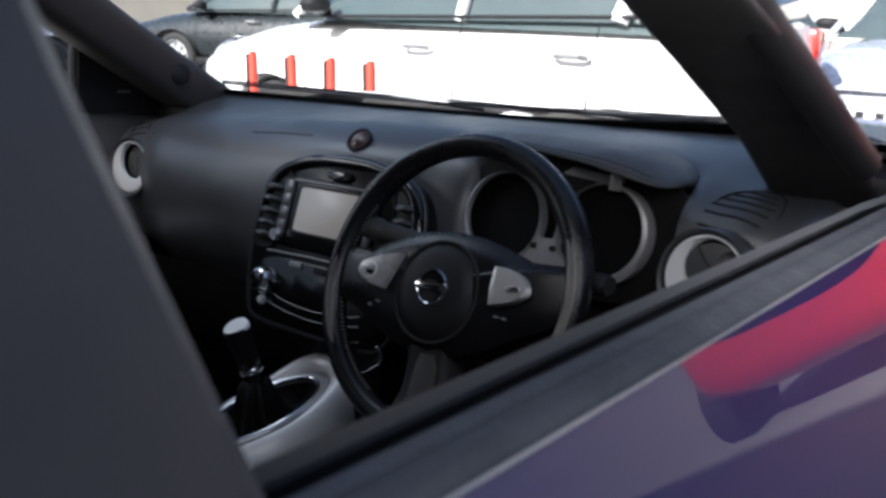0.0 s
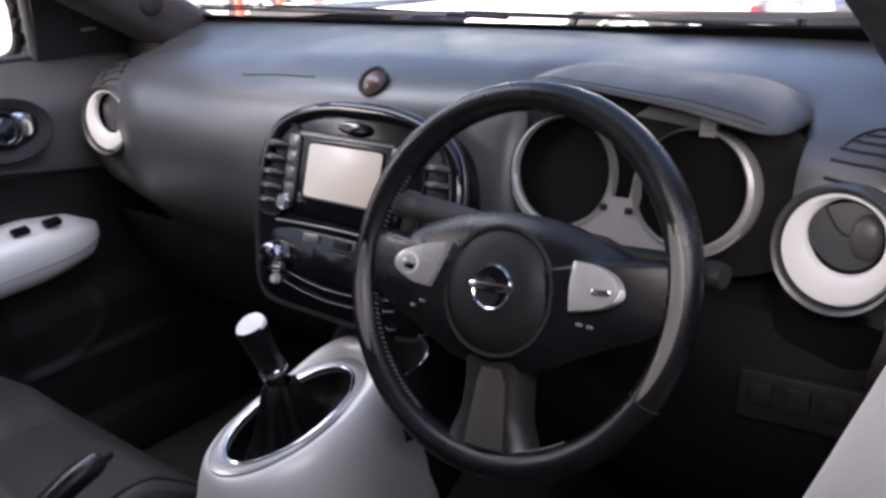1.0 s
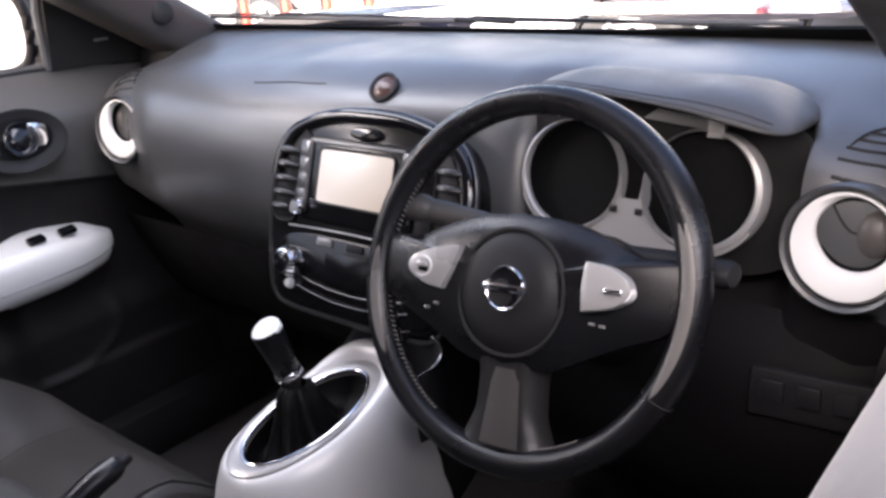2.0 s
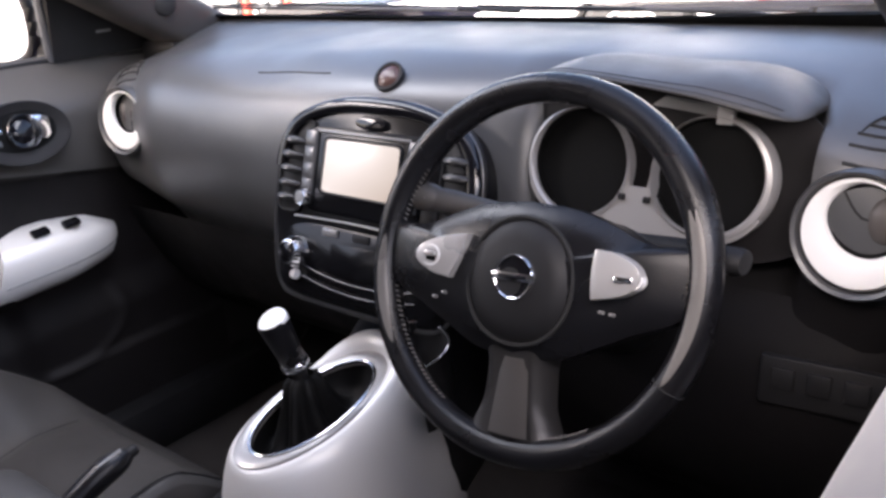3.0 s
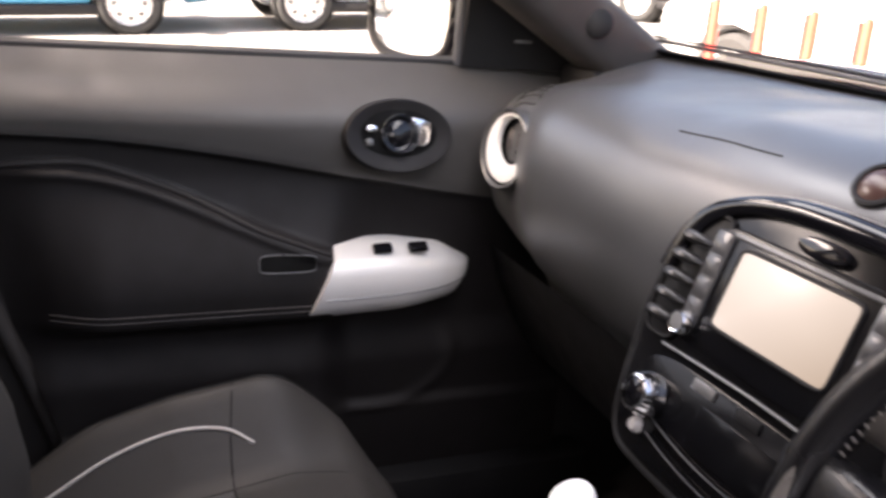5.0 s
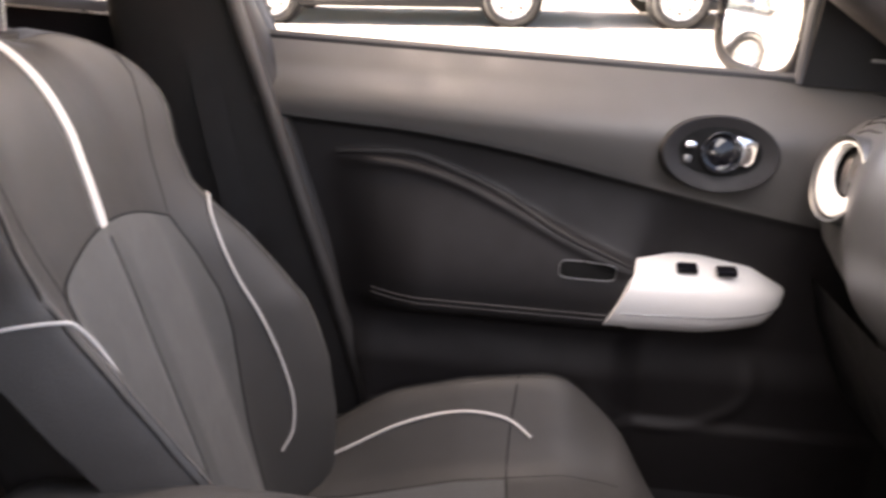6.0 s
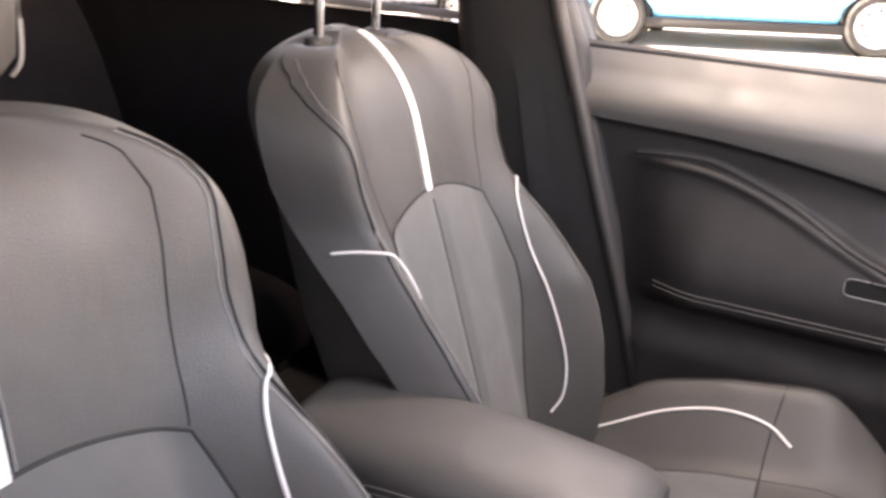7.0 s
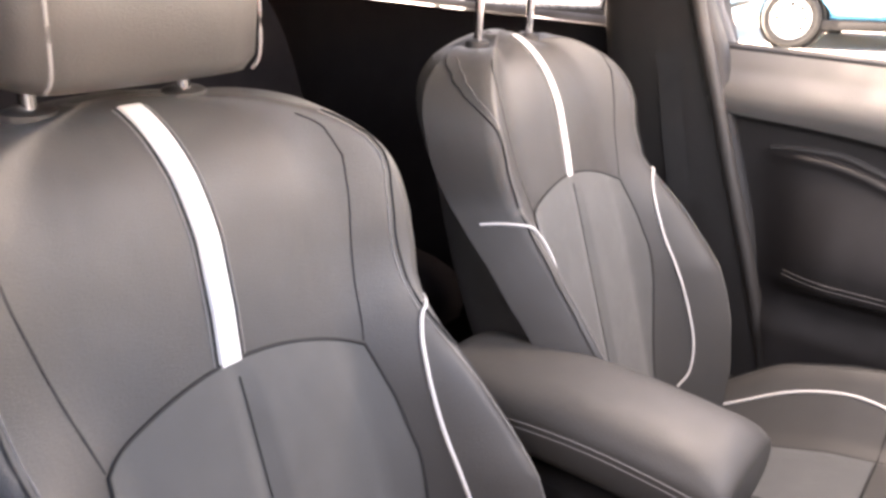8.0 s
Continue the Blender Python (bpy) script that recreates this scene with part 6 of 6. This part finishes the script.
# belt buckles and belts
for cx, dy, nm in ((-0.360, 0.0, "seat_belt_buckle"), (0.368, 0.071, "seat_belt_buckle")):
    k = -1 if cx < 0 else 1
    b = thing("seat_belt", "black seat belt hanging beside the centre pillar", "seat belt", (k * 0.69, -0.6, 0.3))
    rows = [[Vector((k * (x + 0.003 * math.sin(z * 20)), y + e, z)) for e in np.linspace(-0.022, 0.022, 5)] for x, y, z in ((0.70, -0.505, 0.32), (0.692, -0.545, 0.5), (0.688, -0.60, 0.7), (0.684, -0.645, 0.9), (0.680, -0.678, 1.05), (0.66, -0.70, 1.2), (0.63, -0.72, 1.32))]
    part("webbing", grid(rows), mat("belt_webbing", (0.017, 0.0165, 0.0175), 0.7, grain=0.001, grain_scale=900), b)
    part("anchor_bar", tube([(k * 0.602, -0.512 + dy, 0.472), (k * 0.604, -0.480 + dy, 0.464), (k * 0.606, -0.452 + dy, 0.452)], [0.0045, 0.005, 0.004], 8), SATIN, b, "grey belt anchor bar")
    part("anchor_plate", rbox((k * 0.606, -0.484 + dy, 0.447), (0.006, 0.040, 0.024), 0.003, pose(0, 0, 0, -16)), SATIN, b, "grey belt anchor plate")
    part("tongue", rbox((k * 0.683, -0.520, 0.455), (0.012, 0.045, 0.03), 0.004, pose(0, 0, 0, 20)), SATIN, b, "metal belt tongue")

# ---- the yard outside ----
def parked_car(name, label, at, heading, paint, size=1.0, tall=1.0):
    """A parked hatchback, nose along its own +x: body, glasshouse, roof, wheels, lamps, mirrors, handles."""
    c = thing(name, label, "car", at, group="parked cars")
    base = GROUND_M(at[0], at[1]) @ pose(0, 0, 0, 0, 0, heading) @ Matrix.Diagonal((size, size, size, 1))
    low_ = base.copy()
    base = base @ Matrix.Diagonal((1, 1, tall, 1))
    T = lambda x, y, z: base @ Vector((x + 0.2 * max(0.0, x - 1.0) + 0.45 * max(0.0, -1.5 - x), y, z))
    # lower body: sections along x
    st = [(-2.05, 0.62, 0.45, 0.82), (-1.98, 0.74, 0.32, 0.94), (-1.75, 0.83, 0.24, 0.98), (-1.35, 0.87, 0.22, 0.98), (-0.8, 0.88, 0.22, 0.965), (0.0, 0.88, 0.22, 0.945), (0.7, 0.88, 0.22, 0.925), (1.1, 0.87, 0.23, 0.91), (1.5, 0.84, 0.24, 0.86), (1.9, 0.78, 0.28, 0.76), (2.15, 0.66, 0.34, 0.66), (2.26, 0.48, 0.42, 0.58)]
    xs = np.linspace(-2.05, 2.26, 60)
    W, LO, HI = ([lerp([s[0] for s in st], [s[k] for s in st], x) for x in xs] for k in (1, 2, 3))
    rings = []
    for x, w, lo, hi in zip(xs, W, LO, HI):
        ring = []
        for k in range(28):
            a = k / 28 * math.tau
            cy, sz = math.cos(a), math.sin(a)
            yy = w * math.copysign(abs(cy) ** 0.42, cy)
            zz = (lo + hi) / 2 + (hi - lo) / 2 * math.copysign(abs(sz) ** 0.55, sz)
            # wheel arches
            for wx in (-1.28, 1.32):
                rr = math.hypot(x - wx, zz * tall - 0.31)
                if rr < 0.36 and abs(yy) > 0.5 * w:
                    zz = max(zz, (0.31 + math.sqrt(max(0, 0.36 ** 2 - (x - wx) ** 2))) / tall)
            ring.append(T(x, yy * (1 - 0.05 * smooth(0.6, 1.0, zz)), zz))
        rings.append(ring)
    body = part("body", loft(rings), paint, c, sharp=50)
    # glasshouse
    gl = [(-1.93, 0.96, 0.62), (-1.55, 1.38, 0.56), (-0.9, 1.46, 0.58), (0.0, 1.47, 0.58), (0.35, 1.40, 0.58), (0.75, 1.18, 0.63), (1.12, 0.92, 0.68)]
    rings = []
    for x in np.linspace(-1.93, 1.12, 30):
        h = lerp([g[0] for g in gl], [g[1] for g in gl], x)
        w = lerp([g[0] for g in gl], [g[2] for g in gl], x)
        rings.append([T(x, 0.80 * k_, 0.90) if h <= 0.93 else T(x, (0.80 + (w - 0.80) * smooth(0, 1, abs(f))) * k_ if f else 0.80 * k_, 0.90 + (h - 0.90) * f) for k_, f in ((-1, 0), (-1, 0.5), (-1, 0.92), (-0.8, 1.0), (0, 1.0), (0.8, 1.0), (1, 0.92), (1, 0.5), (1, 0))])
    part("glasshouse", loft(rings), CARGLASS, c, "dark windows")
    rows = [[T(x, w * lerp([g[0] for g in gl], [g[2] for g in gl], x), lerp([g[0] for g in gl], [g[1] for g in gl], x) + 0.012 - 0.02 * abs(w) ** 3) for w in np.linspace(-1.02, 1.02, 9)] for x in np.linspace(-1.6, 0.30, 16)]
    part("roof", grid(rows), paint, c)
    for sy in (-1, 1):
        for x0, z0, x1, z1, r in ((1.10, 0.93, 0.30, 1.41, 0.03), (-0.25, 0.93, -0.32, 1.44, 0.035), (-1.25, 0.95, -1.40, 1.40, 0.05), (-1.85, 0.96, -1.50, 1.38, 0.06)):
            part("pillar", tube([T(x0, sy * 0.81, z0), T((x0 + x1) / 2, sy * 0.72, (z0 + z1) / 2 + 0.015), T(x1, sy * 0.60, z1)], r * size, 8), paint, c)
        part("waist_trim", tube([T(x, sy * 0.835, lerp((-1.8, 1.0), (0.985, 0.925), x)) for x in np.linspace(-1.75, 1.05, 12)], 0.012 * size, 6), BLACK, c)
        part("roof_edge", tube([T(x, sy * 0.60, z) for x, z in ((0.34, 1.40), (0.0, 1.46), (-0.9, 1.455), (-1.5, 1.38))], 0.025 * size, 8), paint, c)
        for x in (0.02, -1.02):
            part("door_handle", tube([T(x + 0.10, sy * 0.872, 0.795), T(x + 0.07, sy * 0.905, 0.80), T(x - 0.07, sy * 0.905, 0.80), T(x - 0.10, sy * 0.872, 0.795)], 0.016 * size, 8), SATIN, c)
        for x, z0, z1 in ((0.98, 0.28, 0.90), (-0.25, 0.26, 0.94), (-1.12, 0.45, 0.95)):
            part("door_gap", tube([T(x, sy * 0.882, z0 + 0.05), T(x - 0.02, sy * 0.893, (z0 + z1) / 2), T(x - 0.05, sy * 0.853, z1)], 0.004 * size, 5), SEAM, c)
        part("side_sill", rbox((0, 0, 0), (2.0, 0.06, 0.11), 0.02, base @ Matrix.Translation((0.02, sy * 0.83, 0.25))), BLACK, c)
        m = base @ Matrix.Translation((0.78, sy * 0.95, 1.0))
        own = lathe([(0.0, 0.06), (0.07, 0.05), (0.10, 0.0), (0.09, -0.05), (0.0, -0.07)], m @ Matrix.Diagonal((0.8, 1.1, 0.8, 1)), 18)
        mi = part("mirror", own, BLACK, c, "black door mirror")
        part("mirror_foot", tube([T(0.82, sy * 0.80, 0.95), T(0.80, sy * 0.92, 0.97)], 0.025 * size, 8), BLACK, mi)
        own = lathe([(0.0, 0.03), (0.09, 0.02), (0.13, 0.0), (0.12, -0.04)], base @ Matrix.Translation((2.17, sy * 0.60, 0.66)) @ pose(0, 0, 0, 0, 62, 20 * sy) @ Matrix.Diagonal((0.75, 1.25, 1, 1)), 20)
        part("headlamp", own, ALLOY, c, "clear headlamp")
        part("tail_lamp", rbox((0, 0, 0), (0.10, 0.16, 0.22), 0.03, base @ Matrix.Translation((-1.77, sy * 0.58, 0.80))), CAR_RED, c)
        for wx in (-1.28, 1.32):
            m = low_ @ Matrix.Translation((wx, sy * 0.80, 0.31)) @ pose(0, 0, 0, -90 * sy, 0, 0)
            wh = part("wheel", lathe([(0.205, -0.09), (0.27, -0.10), (0.308, -0.08), (0.312, 0.0), (0.308, 0.07), (0.275, 0.092), (0.215, 0.085), (0.205, 0.05)], m, 40), TYRE, c, "black tyre")
            part("rim", lathe([(0.205, 0.088), (0.215, 0.09), (0.218, 0.08), (0.20, 0.05), (0.17, 0.052), (0.06, 0.068), (0.0, 0.07)], m, 36), ALLOY, wh, "pale wheel cover")
            for k in range(8):
                a = k / 8 * math.tau
                part("slot", lathe([(0.0, 0.002), (0.022, 0.0015), (0.024, -0.004)], m @ Matrix.Translation((0.145 * math.cos(a), 0.145 * math.sin(a), 0.057)), 12), SEAM, wh)
            part("arch_shade", lathe([(0.33, 0.05), (0.345, 0.06), (0.35, -0.10), (0.0, -0.11)], m, 30), SEAM, c)
    part("grille", rbox((0, 0, 0), (0.06, 0.80, 0.10), 0.02, base @ Matrix.Translation((2.44, 0, 0.58))), BLACK, c)
    part("lower_grille", rbox((0, 0, 0), (0.06, 0.95, 0.12), 0.02, base @ Matrix.Translation((2.41, 0, 0.38))), BLACK, c)
    pl = part("number_plate", rbox((0, 0, 0), (0.02, 0.52, 0.11), 0.004, base @ Matrix.Translation((2.512, 0, 0.48))), PLATE, c, "white number plate")
    for k in range(4):
        part("plate_bar", rbox((0, 0, 0), (0.006, 0.055, 0.07), 0.0, base @ Matrix.Translation((2.524, -0.18 + 0.12 * k, 0.48))), SEAM, pl)
    return c


G_N = Vector((0.033, -0.065, 1)).normalized()


def GROUND_M(x, y):
    """A pose on the yard at x, y, upright to it."""
    z = G_N
    ax_ = Vector((1, 0, 0))
    ax_ = (ax_ - z * ax_.dot(z)).normalized()
    return Matrix.Translation((x, y, ground_z(x, y))) @ Matrix((ax_, z.cross(ax_), z)).transposed().to_4x4()


def on_yard(x, y):
    return (x, y, ground_z(x, y))


parked_car("parked_car", "white hatchback parked side-on in front of the bonnet", on_yard(-2.43, 4.09), 180, CAR_WHITE, tall=1.14)
parked_car("parked_car", "silver-white car facing the yard with a plain number plate", on_yard(-0.33, 7.85), -90, CAR_SILVER)
parked_car("parked_car", "dark car parked behind the white one", on_yard(-8.6, 7.6), 196, CAR_DARK)
parked_car("parked_car", "pale blue car with bright wheel covers on the far side", on_yard(-9.9, -1.30), 90, CAR_BLUE)
parked_car("parked_car", "silver car in the far row", on_yard(-10.0, 3.1), 90, CAR_SILVER)
parked_car("parked_car", "silver car at the end of the far row", on_yard(-10.2, -5.9), 90, CAR_SILVER)
parked_car("parked_car", "red car parked near the driver's door", on_yard(2.0, 5.0), 90, CAR_RED, tall=1.22)


def post(x, y, h, lean):
    """A red-orange marker post with a dark foot and a pale band."""
    o = thing("marker_post", "red-orange marker post with dark back standing on the tarmac", "post", on_yard(x, y), group="row of marker posts")
    m = GROUND_M(x, y) @ pose(0, 0, 0, 0, lean, 0)
    part("shaft", lathe([(0.0, h), (0.020, h - 0.005), (0.0235, h - 0.03), (0.0235, 0.05), (0.03, 0.03)], m, 16), ORANGE, o)
    part("foot", lathe([(0.03, 0.05), (0.06, 0.035), (0.11, 0.02), (0.12, 0.0)], m, 20), TYRE, o)
    part("back_strip", rbox((0, 0, 0), (0.018, 0.05, h * 0.96), 0.004, m @ Matrix.Translation((-0.026, 0, h * 0.5))), TYRE, o)


for x, l in ((-2.93, 1.0), (-2.59, -0.5), (-2.31, 0.6), (-2.02, -0.4)):
    post(x, 2.40, 0.90, l)

# walls round the yard; the tall, unseen south one is added to shade the car
for k, (cx_, cy_, lx, ly, h) in enumerate(((-4, 26, 60, 0.4, 5.0), (-26, 0, 0.4, 60, 5.0), (2.0, -6.5, 6.0, 0.4, 6.6), (24, 0, 0.4, 60, 1.8))):
    tagged(part(f"wall_{('north', 'west', 'south_shade', 'east')[k]}", rbox((cx_, cy_, ground_z(cx_, cy_) + h / 2 - 1.0), (lx, ly, h + 2.0), 0.02), WALLM), "pale rendered wall round the yard, the south one added to shade the car", "wall", kind="structure")
